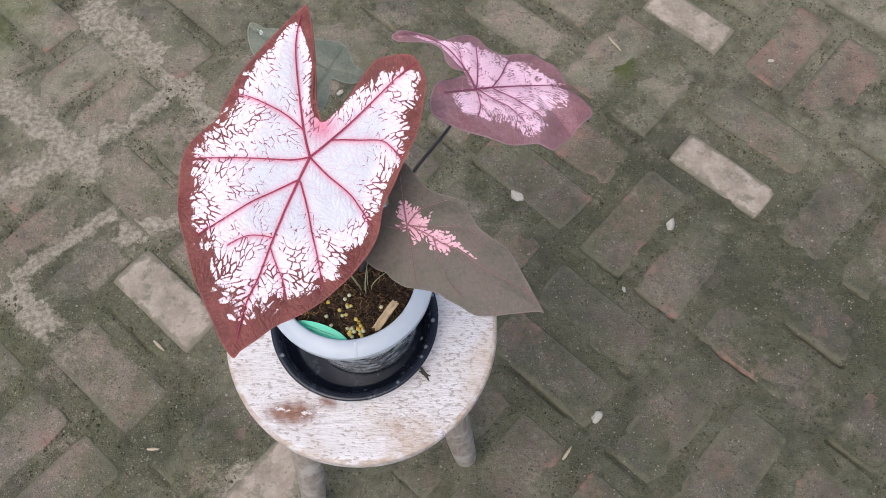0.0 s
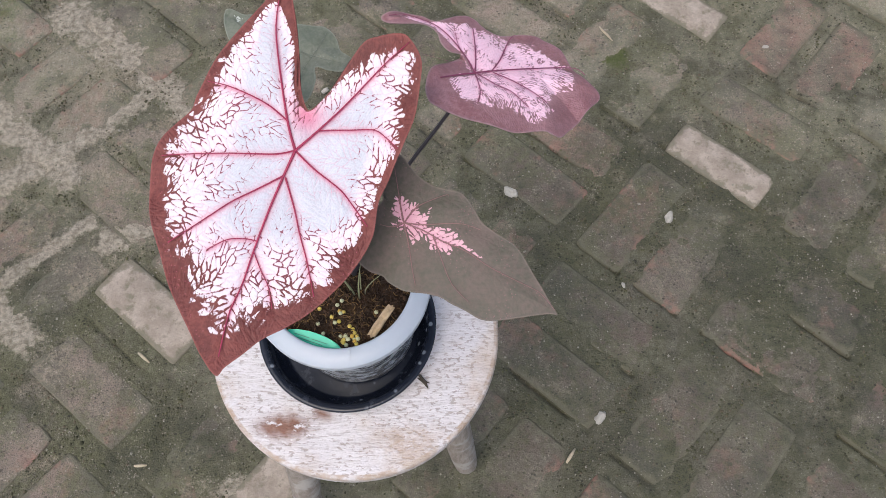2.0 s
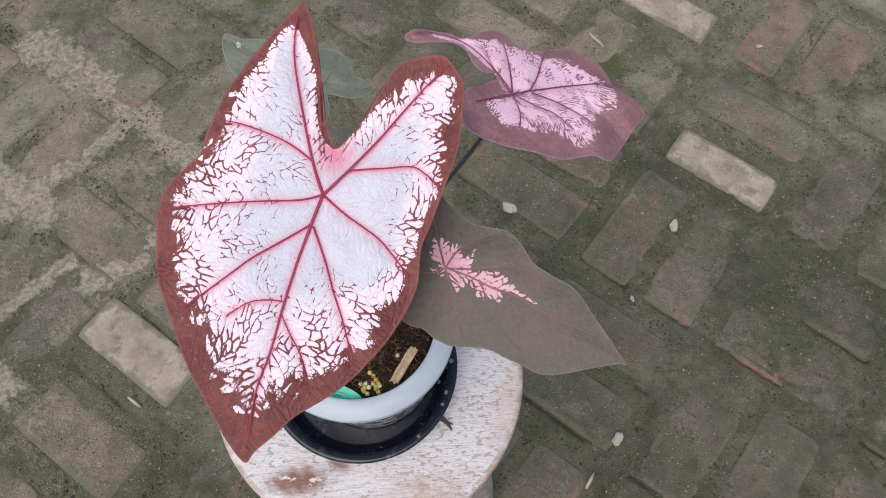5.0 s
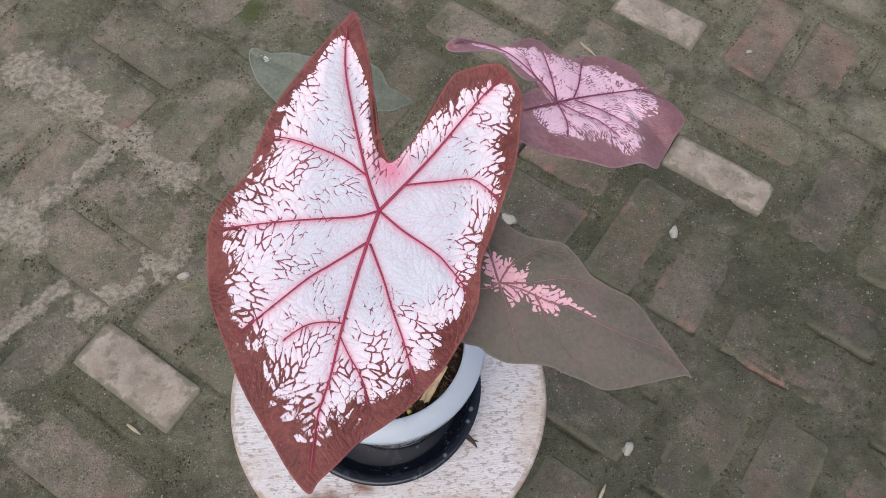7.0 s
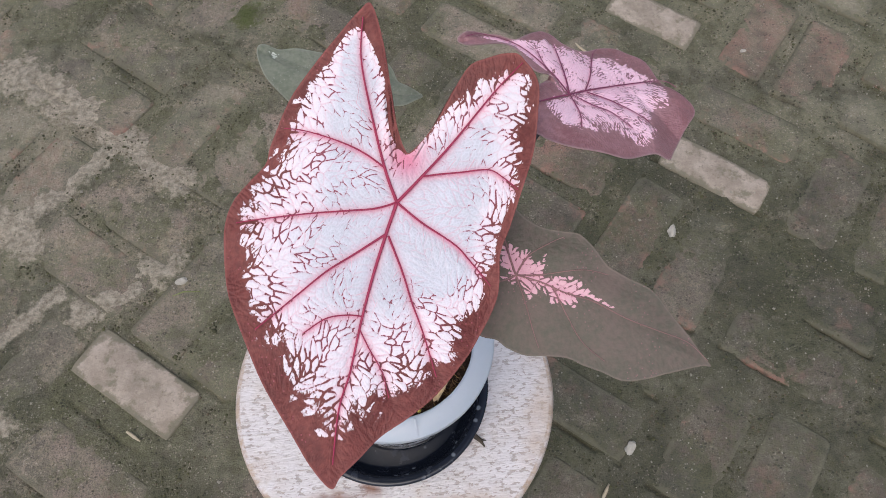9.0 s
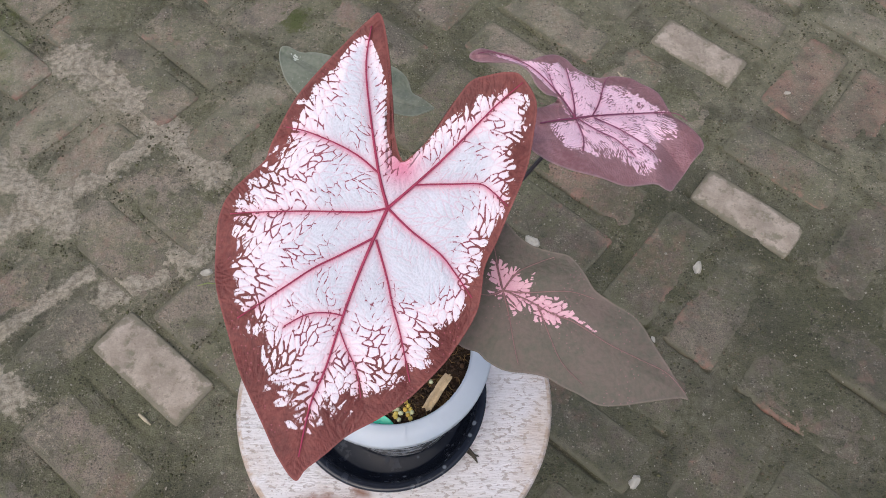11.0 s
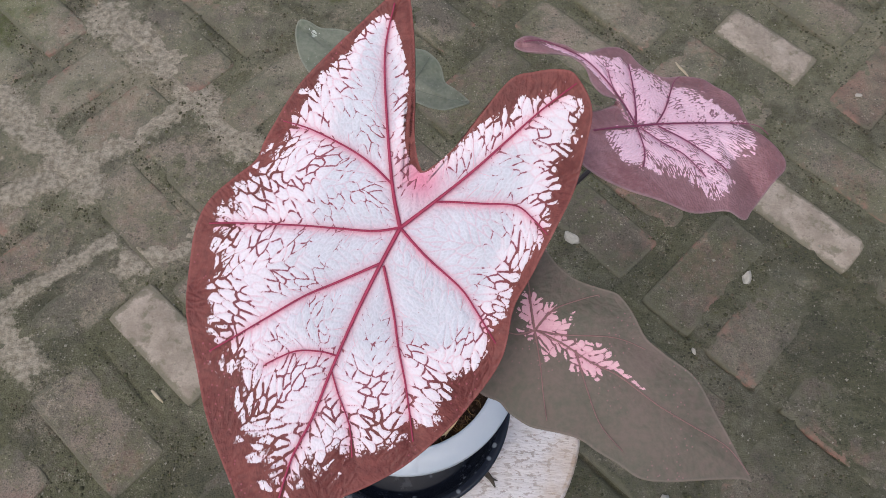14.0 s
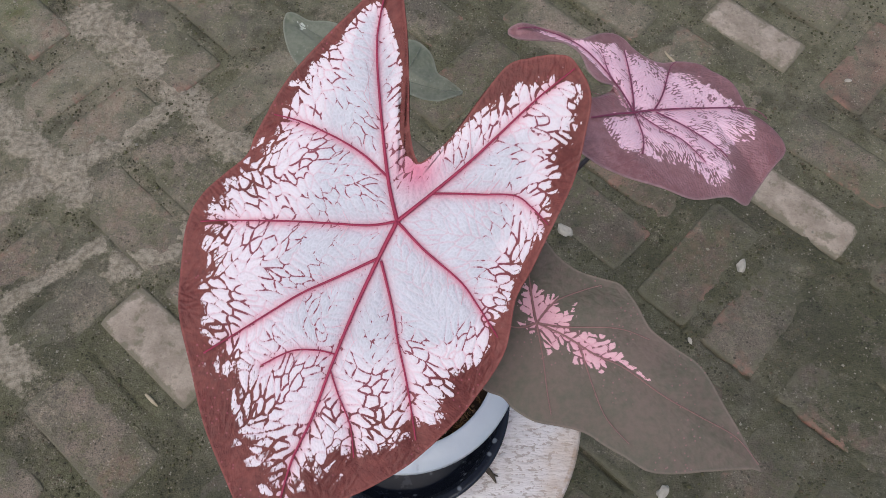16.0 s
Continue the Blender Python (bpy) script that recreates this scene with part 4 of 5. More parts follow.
A_VEINS = [
    (vein_line([(0.1, -0.5), (-0.6, -1.9), (-1.5, -3.9), (-2.3, -6), (-3, -8.1), (-3.7, -9.8), (-4.2, -12.2)], 90), 0.0017, 0.00035),
    (vein_line([(0.1, -0.5), (-0.3, 1), (-0.7, 3.7), (-0.9, 6.1), (-0.6, 7.9)]), 0.0016, 0.0003),
    (vein_line([(-0.3, 1.1), (-1.3, 1.9), (-2.4, 2.5), (-3.9, 3.1), (-5.0, 3.35)]), 0.0010, 0.0003),
    (vein_line([(0.1, -0.5), (-1, -0.7), (-2.6, -0.7), (-4.2, -0.7), (-6.6, -0.8), (-7.7, -0.9)]), 0.0011, 0.0003),
    (vein_line([(-0.6, -1.9), (-2.4, -2.8), (-3.6, -3.4), (-4.8, -4.2), (-7.2, -5.9)]), 0.0012, 0.0003),
    (vein_line([(0.1, -0.5), (1.5, 0.6), (3, 1.8), (4.5, 3.1), (5.7, 4.1), (7.0, 5.0)]), 0.0016, 0.0003),
    (vein_line([(1.45, 0.57), (2.3, 0.60), (3.4, 0.6), (4.8, 0.6), (5.5, 0.2), (6.2, -0.4)]), 0.0010, 0.0003),
    (vein_line([(0.1, -0.5), (1.2, -1.5), (2.7, -2.6), (3.4, -3.4), (4.3, -4.6)]), 0.0012, 0.0003),
    (vein_line([(-0.5, -2), (0, -3.7), (0.3, -5.1), (0.7, -6.6), (1.1, -8.6)]), 0.0011, 0.0003),
    (vein_line([(-2.2, -5.6), (-2.9, -5.5), (-3.9, -5.6), (-5.0, -6.2)], 40), 0.0007, 0.0003),
    (vein_line([(-2.35, -6.2), (-2.0, -7.1), (-1.5, -8.2), (-1.3, -9.4)], 40), 0.0006, 0.00025),
]
leaf_a = Blade(A_HUB, A_OUT, lambda x, y: 0.011 - 0.037 * x + 0.428 * y + 0.164 * x * x + 1.732 * x * y + 0.521 * y * y)
A_PALE = [(-0.8, 7.6), (-1.7, 7.2), (-2.8, 6.0), (-4.0, 5.0), (-4.8, 4.1), (-5.4, 2.7), (-6.5, 1.1), (-7.3, 0.1), (-7.6, -1.9), (-7.7, -3.6), (-7.3, -5.4), (-6.9, -6.2), (-6.3, -7.2), (-6.1, -8.1), (-5.7, -8.9), (-5.2, -9.6), (-4.9, -10.8), (-3.9, -11.2), (-2.2, -10.3), (-1.1, -9.5), (0.6, -8.8), (2.1, -8.0), (2.6, -6.5), (3.7, -5.4), (4.4, -4.0), (5.0, -2.3), (5.8, -1.2), (6.4, 0.2), (6.7, 1.8), (7.2, 3.1), (7.4, 4.1), (7.0, 4.7), (6.3, 5.0), (5.2, 4.7), (4.1, 4.1), (3.0, 3.4), (1.9, 2.45), (1.1, 1.8), (0.6, 1.85), (0.15, 2.6), (0.1, 3.6), (0.15, 5.1), (-0.1, 6.1)]
leaf_a.build("leaf_blade", plant, BLADE_A, A_VEINS, A_PALE, lambda x, y: 0.0030 + 0.0080 * np.clip((x - 0.02) / 0.03, 0, 1) + 0.0190 * np.clip((0.012 - x - 0.45 * y) / 0.05, 0, 1) + 0.0100 * np.clip((-0.045 - y) / 0.04, 0, 1), (0.0034, 0.0084, 54), (0.8, 1.5), 0.85, "large white heart-shaped leaf with crimson veins and maroon margin")
add_veins(leaf_a, A_VEINS, VEIN)
add_side_veins(leaf_a, A_VEINS, FINE_VEIN, 11, step=13, thick=0.00019, stop=0.74)

# the pink leaf behind it
B_HUB = (0.071, 0.436, 0.931)
B_OUT = [(-6.5, 2.7), (-6.0, 3.3), (-5.0, 3.9), (-3.9, 4.0), (-3.0, 3.6), (-2.3, 3.8), (-1.4, 4.7), (-0.6, 5.2), (0.1, 5.1), (0.6, 4.6), (1.4, 4.2), (2.2, 4.2), (3.4, 4.8), (4.7, 5.0), (5.5, 4.5), (6.7, 3.9), (7.5, 2.6), (8.3, 1.4), (9.5, 0.4), (8.1, -1.5), (6.6, -3.5), (5.8, -4.5), (4.5, -4.6), (2.5, -5.4), (1.0, -5.3), (-0.5, -5.1), (-1.7, -4.7), (-2.7, -4.5), (-3.3, -4.2), (-3.5, -2.8), (-3.2, -1.4), (-2.4, -0.5), (-1.5, 0.3), (-0.95, 0.55), (-0.6, 0.1), (-0.85, 0.9), (-1.8, 0.8), (-2.4, 1.4), (-2.7, 2.4), (-3.3, 2.9), (-3.9, 2.9), (-5.2, 2.5), (-6.0, 2.4)]
B_VEINS = [
    (vein_line([(-0.1, -0.7), (1.1, -0.1), (4.0, 1.1), (7.4, 2.3), (8.4, 1.9)]), 0.0012, 0.0003),
    (vein_line([(-0.1, -0.7), (-1.2, -1.2), (-2.5, -1.9)]), 0.0013, 0.0005),
    (vein_line([(-0.1, -0.7), (0.0, 0.6), (0.0, 2.2), (-0.1, 3.9)]), 0.0010, 0.0003),
    (vein_line([(1.1, -0.1), (1.8, 1.3), (2.6, 3.6), (3.1, 4.3)]), 0.0009, 0.0003),
    (vein_line([(-0.1, -0.7), (-0.7, 0.7), (-1.7, 2.2), (-2.7, 3.1), (-3.9, 3.4), (-5.1, 3.4), (-6.0, 2.9)]), 0.0009, 0.0003),
    (vein_line([(1.2, -0.2), (2.7, -0.6), (4.0, -1.2), (5.1, -1.9)]), 0.0008, 0.0003),
    (vein_line([(0.1, -0.7), (1.3, -1.3), (2.5, -1.7), (3.6, -2.8)]), 0.0007, 0.0003),
    (vein_line([(-0.1, -0.7), (0.1, -1.5), (0.2, -2.4), (0.0, -3.4)]), 0.0006, 0.0003),
    (vein_line([(-0.7, 0.7), (-1.2, 1.7), (-1.4, 2.9)], 40), 0.0005, 0.0002),
]
B_PALE = [(-5.3, 3.4), (-4.3, 3.8), (-3.3, 3.5), (-2.0, 3.7), (-0.7, 4.2), (0.7, 4.2), (2.5, 3.8), (3.2, 3.7), (4.4, 3.6), (5.7, 3.0), (6.9, 2.7), (7.4, 1.5), (7.1, 0.2), (5.6, -0.9), (5.3, -2.8), (3.8, -4.2), (2.5, -3.6), (1.7, -3.5), (0.2, -3.5), (-1.1, -3.4), (-1.9, -2.1), (-1.4, -1.1), (-0.7, -0.6), (-1.0, 0.8), (-2.2, 2.0), (-3.1, 2.95), (-4.4, 3.1)]
leaf_b = Blade(B_HUB, B_OUT, lambda x, y: 0.006 - 0.423 * x - 0.211 * y - 0.40 * max(0.0, min(x - 0.048, 0.004 + 0.1 * (x - 0.05) - y)), spine=((-3.0, 3.2), (0.2, -0.2)), around=760, across=110)
leaf_b.build("leaf_blade", plant, BLADE_B, B_VEINS, B_PALE, lambda x, y: 0.003 + 0.012 * np.clip((x + 0.02) / 0.03, 0, 1), (0.0018, 0.0085, 34), (-0.7, 0.2), 0.4, "pink and maroon leaf with one wavy lobe", 0.0022, 0.0010)
add_veins(leaf_b, B_VEINS, PURPLE_VEIN)
add_side_veins(leaf_b, B_VEINS, PURPLE_VEIN, 5, step=14, stop=0.6, thick=0.00013)

# the dull leaf with a pink heart
C_HUB = (0.021, 0.322, 0.927)
C_OUT = [(-1.4, 1.7), (-1.9, 3.2), (-1.2, 4.6), (-0.2, 4.4), (0.5, 3.6), (1.0, 3.0), (1.8, 2.4), (2.6, 2.1), (3.6, 1.8), (4.0, 1.5), (4.5, 0.8), (4.9, 0.0), (5.2, -0.4), (6.0, -1.0), (7.0, -1.7), (7.7, -2.6), (8.4, -3.9), (9.2, -5.3), (9.7, -6.2), (9.3, -6.15), (8.4, -6.2), (7.2, -6.3), (6.0, -6.4), (4.9, -6.3), (3.9, -5.7), (3.0, -5.2), (2.4, -4.8), (1.8, -4.6), (0.8, -4.4), (-0.1, -4.2), (-1.0, -3.7), (-1.5, -3.2), (-2.4, -2.8), (-3.7, -1.6), (-4.4, -0.3), (-3.6, 0.9), (-2.2, 1.2)]
C_VEINS = [
    (vein_line([(0, 0), (1.3, -0.6), (2.6, -1.4), (3.9, -2.0), (5.6, -3.2), (7.2, -4.1), (8.6, -4.9), (9.5, -6.0)]), 0.0009, 0.0002),
    (vein_line([(0, 0), (-0.2, 1.0), (-0.4, 2.3), (-0.6, 3.6)]), 0.0008, 0.0002),
    (vein_line([(0, 0), (0.8, 0.9), (2.1, 1.4), (2.9, 1.6)]), 0.0007, 0.0002),
    (vein_line([(0, 0), (1.3, -0.2), (3.6, -0.3), (5.0, -0.8)]), 0.0007, 0.0002),
    (vein_line([(0, 0), (-0.8, -0.2), (-1.6, 0.0)]), 0.0007, 0.0002),
    (vein_line([(0, 0), (0.3, -1.5), (0.5, -2.9), (0.7, -4.0)]), 0.0007, 0.0002),
    (vein_line([(1.9, -0.9), (2.5, -2.7), (3.1, -4.1), (4.1, -5.2)]), 0.0006, 0.0002),
]
C_PALE = [(-0.9, 1.2), (-0.7, 1.5), (-0.3, 2.2), (0.1, 1.6), (0.5, 1.4), (1.1, 1.2), (1.15, 0.6), (1.9, 0.95), (1.8, 0.3), (1.8, -0.15), (2.5, -0.45), (3.5, -0.7), (3.8, -1.4), (5.0, -2.4), (4.6, -2.6), (3.5, -1.9), (2.9, -2.2), (2.4, -2.1), (1.6, -1.8), (1.2, -1.1), (0.5, -1.6), (0.2, -0.8), (-0.5, -0.5), (-1.1, -0.5), (-1.2, -0.1), (-0.5, 0.25), (-1.0, 0.8)]
leaf_c = Blade(C_HUB, C_OUT, lambda x, y: -0.001 + 0.139 * x + 0.286 * y, around=640, across=110)
leaf_c.build("leaf_blade", plant, BLADE_C, C_VEINS, C_PALE, lambda x, y: 0.0052 + 0 * x, (0.0034, 0.0070, 45), (0.0, 0.1), 0.3, "dull brown-green leaf with a pink heart", 0.0005, 0.0009, 0.0004)
add_veins(leaf_c, C_VEINS, DULL_VEIN)

# the green leaf at the back
D_HUB = (-0.050, 0.480, 0.905)
D_OUT = [(-7.1, 3.6), (-5.5, 3.3), (-4.3, 3.0), (-2.0, 2.4), (-0.4, 2.1), (0.8, 1.8), (1.7, 0.7), (2.2, -0.6), (3.5, -1.6), (2.4, -2.3), (1.3, -2.1), (0.2, -1.8), (0.3, -3.2), (-0.3, -5.0), (-1.8, -4.6), (-3.6, -2.8), (-5.4, -0.8), (-6.7, 1.2)]
D_VEINS = [(vein_line([(0, -1.0), (-2.2, 0.2), (-4.4, 1.6), (-6.6, 3.1)]), 0.0007, 0.0002), (vein_line([(0, -1.0), (0.6, 0.2), (1.0, 1.2)]), 0.0005, 0.0002), (vein_line([(0, -1.0), (-0.7, -2.4), (-0.9, -4.0)]), 0.0005, 0.0002), (vein_line([(0, -1.0), (1.2, -1.4), (2.6, -1.8)]), 0.0005, 0.0002)]
leaf_d = Blade(D_HUB, D_OUT, lambda x, y: 0.02 * x, spine=((-2.0, 0.2), (0.0, -1.0)), around=300, across=50)
leaf_d.build("leaf_blade", plant, BLADE_D, D_VEINS, [(-6.4, 3.2), (-5.6, 3.0), (-6.0, 2.4)], lambda x, y: 0.0030 + 0 * x, (0.0040, 0.0090, 50), None, 0, "greyish green leaf half hidden behind", 0.0015)
add_veins(leaf_d, D_VEINS, GREEN_VEIN)

# stalks from the soil to each hub
for hub, blade, bend, thick in ((A_HUB, leaf_a, (0.030, 0.020), 0.0038), (B_HUB, leaf_b, (0.020, -0.010), 0.0023), (C_HUB, leaf_c, (0.022, 0.02), 0.0028), (D_HUB, leaf_d, (0.11, 0.03), 0.0024)):
    foot = Vector((POT_AT[0] + 0.010 * (1 if hub[0] > -0.03 else -0.6), POT_AT[1] + 0.012, SOIL_Z - 0.008))
    top = Vector(hub) + Vector((0, -0.003, blade.height(0, -0.003) - 0.0075))
    mid = foot.lerp(top, 0.55) + Vector((bend[0] * -0.3, bend[1] * 0.4, 0.02))
    path = smooth_path([foot, foot.lerp(mid, 0.5), mid, mid.lerp(top, 0.55), top], 30)
    stalk = tube("stalk", [Vector(p) - plant.location for p in path], np.linspace(thick, thick * 0.55, 30), STALK, plant, 10)


# pale young shoots beside the stalks
for x, y, dx, dy, tall, thick in ((-0.0405, 0.3600, -0.016, 0.012, 0.046, 0.0009), (-0.0360, 0.3570, 0.006, 0.016, 0.054, 0.0010), (-0.0310, 0.3620, 0.020, 0.006, 0.040, 0.0008), (-0.0450, 0.3650, -0.010, 0.006, 0.036, 0.0007), (-0.0345, 0.3655, 0.002, 0.006, 0.030, 0.0007)):
    foot = Vector((x, y, SOIL_Z - 0.004)) - plant.location
    path = [foot + Vector((dx * k * k, dy * k * k, tall * k)) for k in (0, 0.25, 0.5, 0.75, 1.0)]
    tube("shoot", path, [thick, thick, thick * 0.85, thick * 0.6, thick * 0.15], SHOOT, plant, 8, 0.6, "pale green young shoot")


# ---- small things on the soil ----
def on_soil(x, y, up=0.0):
    return (POT_AT[0] + x, POT_AT[1] + y, soil_height(x, y) + up)


def make_bead(material, r, label):
    bm = bmesh.new()
    bmesh.ops.create_icosphere(bm, subdivisions=2, radius=r)
    for v in bm.verts:
        v.co *= 1 + 0.05 * noise.noise(v.co * 400)
    return tagged(link("fertiliser_bead", bm, material), label, "fertiliser bead", "fertiliser beads on the soil")


bead_rnd = random.Random(8)
bead_kinds = [make_bead(BEAD, 0.0021, "small round yellow fertiliser bead on the soil"), make_bead(PALE_BEAD, 0.0021, "small round pale green fertiliser bead on the soil"), make_bead(AMBER_BEAD, 0.0022, "small round amber fertiliser bead on the soil")]
spots = [(0.0105 + bead_rnd.gauss(0, 0.0055), -0.0585 + bead_rnd.gauss(0, 0.0045)) for _ in range(17)] + [(-0.010 + bead_rnd.gauss(0, 0.008), -0.036 + bead_rnd.gauss(0, 0.006)) for _ in range(9)] + [(bead_rnd.uniform(-0.05, 0.05), bead_rnd.uniform(-0.06, 0.0)) for _ in range(5)]
for k, (x, y) in enumerate(spots):
    kind = bead_kinds[bead_rnd.choice((0, 0, 0, 1, 1, 2))]
    where = pose(*on_soil(x, y, 0.0012), bead_rnd.uniform(0, 90), 0, bead_rnd.uniform(0, 90))
    copy_thing(kind, where)
for k, kind in enumerate(bead_kinds):
    kind.matrix_basis = pose(*on_soil(0.004 * k + 0.004, -0.060 + 0.003 * k, 0.0012))


def make_chip():
    """A splintered bark chip: three jagged layers grown together."""
    bm = bmesh.new()
    for dx, dz, w, l in ((0.0, 0.0, 0.0088, 0.035), (0.0020, 0.0018, 0.0050, 0.025), (-0.0024, 0.0012, 0.0036, 0.021)):
        made = bmesh.ops.create_cube(bm, size=1, matrix=Matrix.Translation((dx, dx * 2, dz)) @ Matrix.Diagonal((w, l, 0.0028, 1)))
        edges = list({e for v in made["verts"] for e in v.link_edges})
        bmesh.ops.subdivide_edges(bm, edges=edges, cuts=7, use_grid_fill=True)
    for v in bm.verts:
        q = v.co.copy()
        v.co += Vector((noise.noise(Vector((q.x * 60, q.y * 160, 1))), 1.6 * noise.noise(Vector((q.x * 420, q.y * 30, 4))), noise.noise(Vector((q.x * 330, q.y * 80, 8))))) * 0.0021
        v.co.x *= 1 - 0.22 * abs(q.y / 0.018) ** 1.5
    ob = link("bark_chip", bm, BARK, smooth=False)
    ob.matrix_basis = pose(*on_soil(0.0395, -0.040, 0.004), 8, 6, -34)
    return tagged(ob, "pale splintered bark chip lying on potting soil", "bark chip")


make_chip()


def make_label():
    """A green plant label with rounded ends, lying along the pot wall, its small print worn to dark bars."""
    ob = tagged(empty("plant_label", on_soil(-0.0240, -0.0575, 0.0085)), "bright green plastic plant label lying against the rim", "plant label")
    ob.rotation_euler = (radians(18), radians(2), radians(-19))
    bm = bmesh.new()
    top, low = [], []
    for i in range(40):
        a = 2 * math.pi * i / 40
        x, y = 0.0285 * math.cos(a), 0.0066 * math.copysign(abs(math.sin(a)) ** 0.8, math.sin(a)) - 10.0 * (0.0285 * math.cos(a)) ** 2 * 0.25
        top.append(bm.verts.new((x, y, 0.0007)))
        low.append(bm.verts.new((x, y, -0.0007)))
    bm.faces.new(top)
    bm.faces.new(low[::-1])
    for i in range(40):
        j = (i + 1) % 40
        bm.faces.new((top[j], top[i], low[i], low[j]))
    link("tag_plate", bm, GREEN_TAG, ob, smooth=False)
    for k, (x0, x1, y) in enumerate(((-0.019, -0.004, 0.0008), (-0.002, 0.014, 0.0006), (-0.016, 0.010, -0.0020))):
        bm = bmesh.new()
        bmesh.ops.create_cube(bm, size=1, matrix=Matrix.Translation(((x0 + x1) / 2, y - 0.0004, 0.0009)) @ Matrix.Diagonal((x1 - x0, 0.0006, 0.0003, 1)))
        link("print_bar", bm, DARK_GREEN, ob, "dark green bar of worn print", smooth=False)
    return ob


make_label()


def make_moss():
    """Brown moss strands and soil crumbs on the potting mix."""
    rnd = random.Random(21)
    verts, faces = [], []
    for _ in range(1700):
        a, r = rnd.uniform(0, 6.28), 0.067 * math.sqrt(rnd.random())
        x, y = r * math.cos(a), r * math.sin(a)
        if noise.noise((x * 30, y * 30, 1)) < rnd.uniform(-0.6, 0.1):
            continue
        way, size = rnd.uniform(0, 6.28), rnd.uniform(0.003, 0.011)
        path = []
        for k in range(4):
            px, py = x + size * k / 3 * math.cos(way + 0.4 * k), y + size * k / 3 * math.sin(way + 0.4 * k)
            path.append(Vector(on_soil(px, py, 0.001 + 0.0022 * math.sin(k * 1.0) * rnd.random())))
        tube_into(verts, faces, path, [0.00036, 0.00034, 0.00028, 0.00016], 4)
    me = bpy.data.meshes.new("moss_strands")
    me.from_pydata(verts, [], faces)
    tagged(from_mesh("moss_strands", me, MOSS), "tangled brown moss strands on potting soil", "moss", kind="stuff")
    bm = bmesh.new()
    for _ in range(800):
        a, r = rnd.uniform(0, 6.28), 0.067 * math.sqrt(rnd.random())
        x, y = r * math.cos(a), r * math.sin(a)
        s = rnd.uniform(0.0006, 0.0019) * (1.6 if rnd.random() < 0.08 else 1)
        bmesh.ops.create_icosphere(bm, subdivisions=1, radius=1, matrix=Matrix.Translation(on_soil(x, y, s * 0.3)) @ Euler((rnd.random() * 6, rnd.random() * 6, 0)).to_matrix().to_4x4() @ Matrix.Diagonal((s, s * rnd.uniform(0.5, 1), s * rnd.uniform(0.5, 0.9), 1)))
    tagged(link("soil_crumbs", bm, CRUMB, smooth=False), "loose dark crumbs of potting soil", "soil", kind="stuff")


make_moss()

# ---- debris on the seat ----
def make_debris():
    ob = tagged(empty("dead_leaf_scrap", (0.021, 0.309, SEAT_Z)), "shrivelled dark scrap of dead leaf on the seat", "leaf scrap")
    tube("stem", [Vector((-0.008, 0.010, 0.002)), Vector((-0.003, 0.004, 0.003)), Vector((0.002, -0.003, 0.0025)), Vector((0.006, -0.010, 0.0015))], [0.0008, 0.0016, 0.0022, 0.0006], TWIG, ob, 6, 0.5)
    tube("flake", [Vector((-0.006, 0.002, 0.0015)), Vector((0.000, -0.002, 0.003)), Vector((0.008, -0.004, 0.0015))], [0.0006, 0.0018, 0.0004], TWIG, ob, 6, 0.4)
    return ob


make_debris()

# ---- loose bits on the paving ----
def make_stone(x, y, size, turn, flat=0.45):
    bm = bmesh.new()
    bmesh.ops.create_icosphere(bm, subdivisions=2, radius=1)
    for v in bm.verts:
        v.co *= 1 + 0.55 * noise.noise(v.co * 1.3 + Vector((x * 9, y * 9, 0)))
        v.co.x *= size
        v.co.y *= size * 0.6
        v.co.z *= size * flat
    ob = link("stone", bm, STONE, smooth=False)
    ob.matrix_basis = pose(x, y, 0.003, 0, 0, turn)
    return tagged(ob, "small pale flat stone lying on the paving", "stone", "stones on the paving")


for x, y, size, turn in ((0.489, 0.744, 0.013, 75), (0.180, 0.804, 0.015, -40), (0.319, 0.357, 0.014, 50), (0.745, 1.145, 0.007, 0), (0.385, 0.605, 0.006, -60), (-0.43, 0.75, 0.012, 20), (-0.20, 1.05, 0.009, 40)):
    make_stone(x, y, size, turn)
for x, y, turn, size in ((-0.505, 0.477, -40, 0.030), (0.262, 0.292, 55, 0.030), (0.405, 1.185, -55, 0.045), (-0.485, 0.285, 3, 0.022)):
    way = Vector((math.cos(radians(turn)), math.sin(radians(turn)), 0))
    bit = tube("straw", [Vector((x, y, 0.004)) + way * (size * k) + Vector((0, 0, 0.001 * math.sin(9 * k))) for k in (-0.5, -0.2, 0.1, 0.5)], [0.0018, 0.003, 0.003, 0.0012], STRAW, None, 6, 0.5)
    tagged(bit, "short dry straw lying on the paving", "straw", "dry straws on the paving")


blade_bit = tube("grass_blade", [Vector((-0.445, 0.722, 0.004)), Vector((-0.425, 0.726, 0.009)), Vector((-0.395, 0.724, 0.006))], [0.0008, 0.0012, 0.0005], GRASS, None, 6, 0.5)
tagged(blade_bit, "single curved green grass blade on the paving", "grass blade")


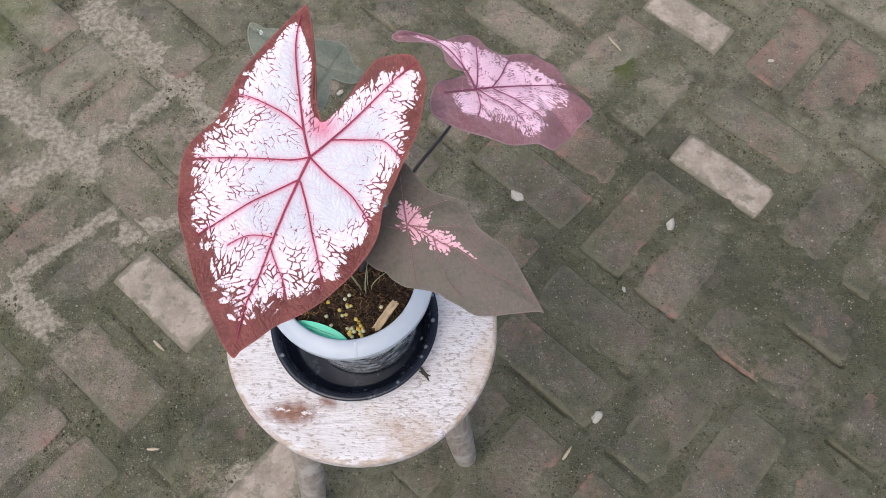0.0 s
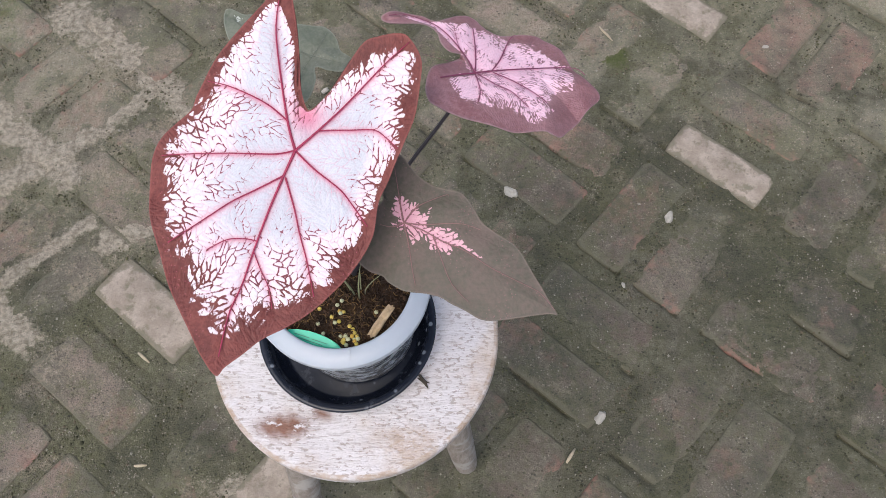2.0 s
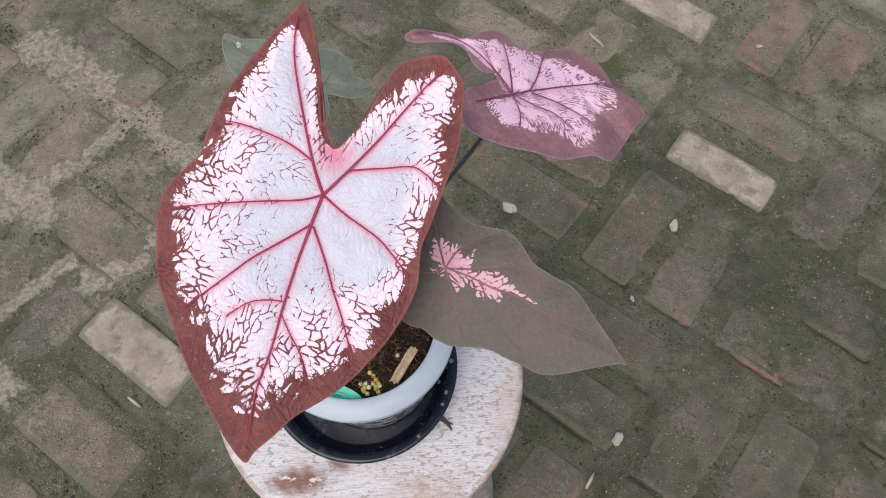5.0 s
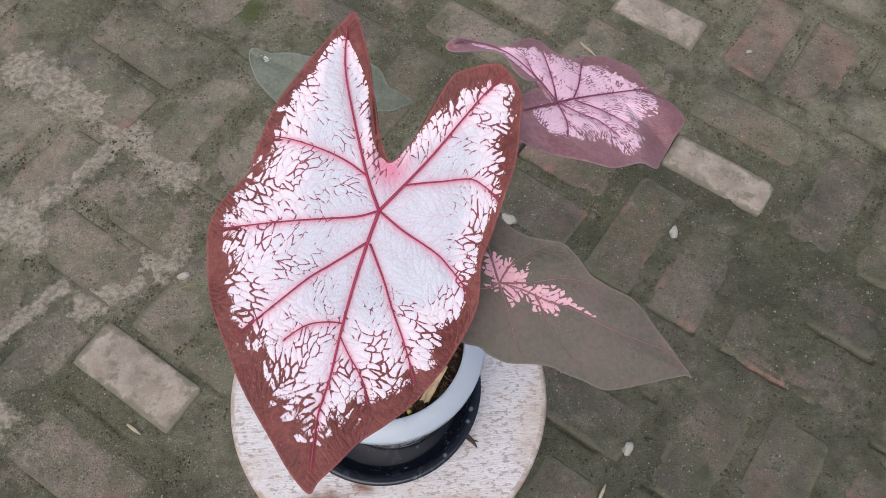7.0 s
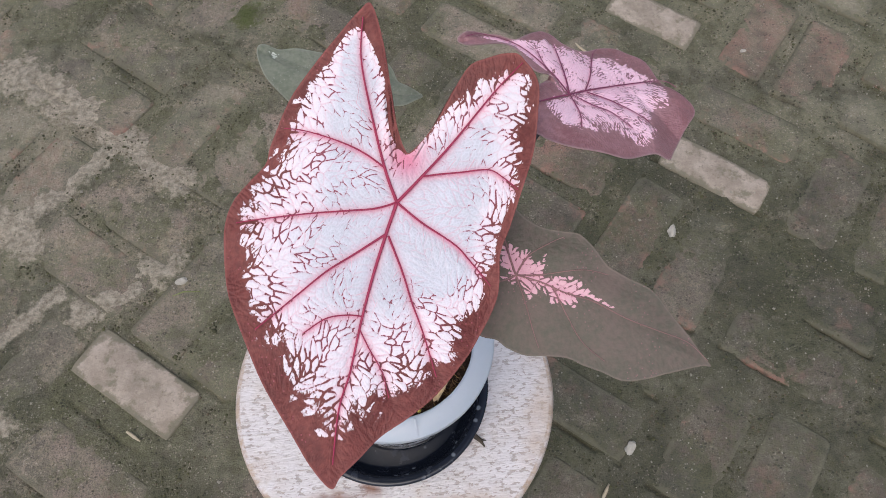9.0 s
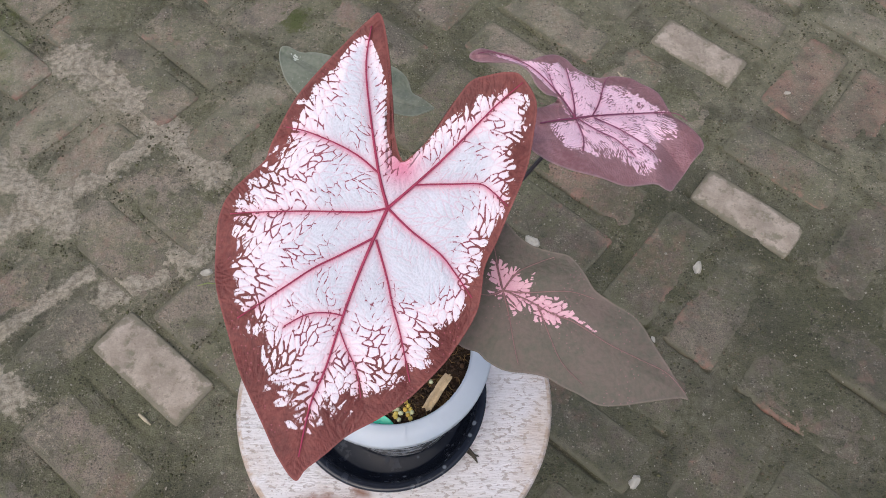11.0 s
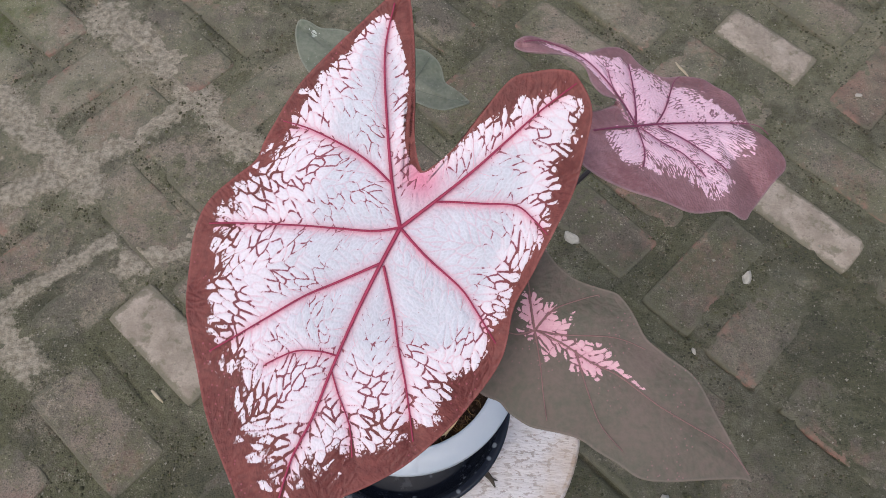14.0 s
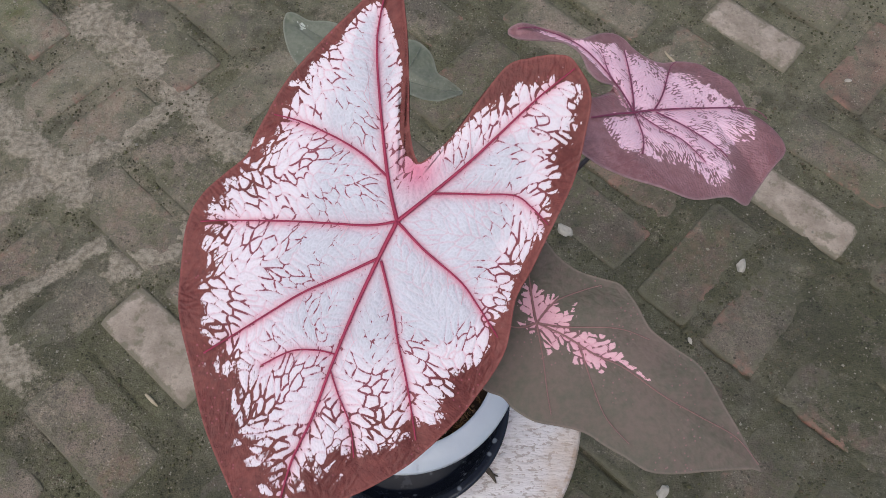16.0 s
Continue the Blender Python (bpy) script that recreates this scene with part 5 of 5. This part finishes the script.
def make_grit():
    """Fine grit scattered on the paving, many small grains."""
    rnd = random.Random(31)
    verts, faces = [], []
    for _ in range(4200):
        x, y = rnd.uniform(-1.2, 1.15), rnd.uniform(0.05, 1.7)
        if noise.noise((x * 4, y * 4, 9)) + 0.35 * noise.noise((x * 15, y * 15, 2)) < rnd.uniform(-0.5, 0.35):
            continue
        s = rnd.uniform(0.0008, 0.0026) * (1.7 if rnd.random() < 0.04 else 1)
        base, turn = len(verts), rnd.uniform(0, 6.28)
        for k, (px, py, pz) in enumerate(((1, 0, 0), (0, 1, 0), (-1, 0, 0), (0, -1, 0), (0, 0, 0.9), (0, 0, -0.9))):
            q = s * rnd.uniform(0.6, 1.1)
            verts.append((x + q * (px * math.cos(turn) - py * math.sin(turn)), y + q * (px * math.sin(turn) + py * math.cos(turn)), 0.0015 + q * pz))
        for a in range(4):
            b = (a + 1) % 4
            faces += [(base + a, base + b, base + 4), (base + b, base + a, base + 5)]
    me = bpy.data.meshes.new("grit")
    me.from_pydata(verts, [], faces)
    tagged(from_mesh("grit", me, PEBBLE, smooth=False), "pale grit scattered over the brick paving", "grit", kind="stuff")


make_grit()


def seam_gap(x, y):
    """Distance from the middle of the nearest joint of the basket weave."""
    u, v, flat = weave(x, y)
    return min(PITCH / 2 - max(abs(u), abs(v)), abs(v) if flat else abs(u))


def make_joint_moss():
    """Crumbs of moss and soil that lie along the joints."""
    rnd = random.Random(57)
    verts, faces = [], []
    for _ in range(90000):
        x, y = rnd.uniform(-1.3, 1.25), rnd.uniform(0.0, 1.75)
        if seam_gap(x, y) > abs(rnd.gauss(0, 0.013)) or noise.noise((x * 7, y * 7, 4)) < rnd.uniform(-0.6, 0.3):
            continue
        s = rnd.uniform(0.0010, 0.0030) * (1.6 if rnd.random() < 0.06 else 1)
        base, turn = len(verts), rnd.uniform(0, 6.28)
        for px, py, pz in ((1, 0, 0), (0.3, 0.9, 0.1), (-0.8, 0.5, 0), (-0.7, -0.6, 0.1), (0.4, -0.9, 0), (0.1, 0, 0.75), (0, 0, -1.2)):
            q = s * rnd.uniform(0.6, 1.25)
            verts.append((x + q * (px * math.cos(turn) - py * math.sin(turn)), y + q * (px * math.sin(turn) + py * math.cos(turn)), -0.0012 + q * pz))
        for a in range(5):
            b = (a + 1) % 5
            faces += [(base + a, base + b, base + 5), (base + b, base + a, base + 6)]
    me = bpy.data.meshes.new("joint_moss")
    me.from_pydata(verts, [], faces)
    tagged(from_mesh("joint_moss", me, JOINT_MOSS), "crumbs of moss and soil along the brick joints", "moss", kind="stuff")


make_joint_moss()


make_pavement()
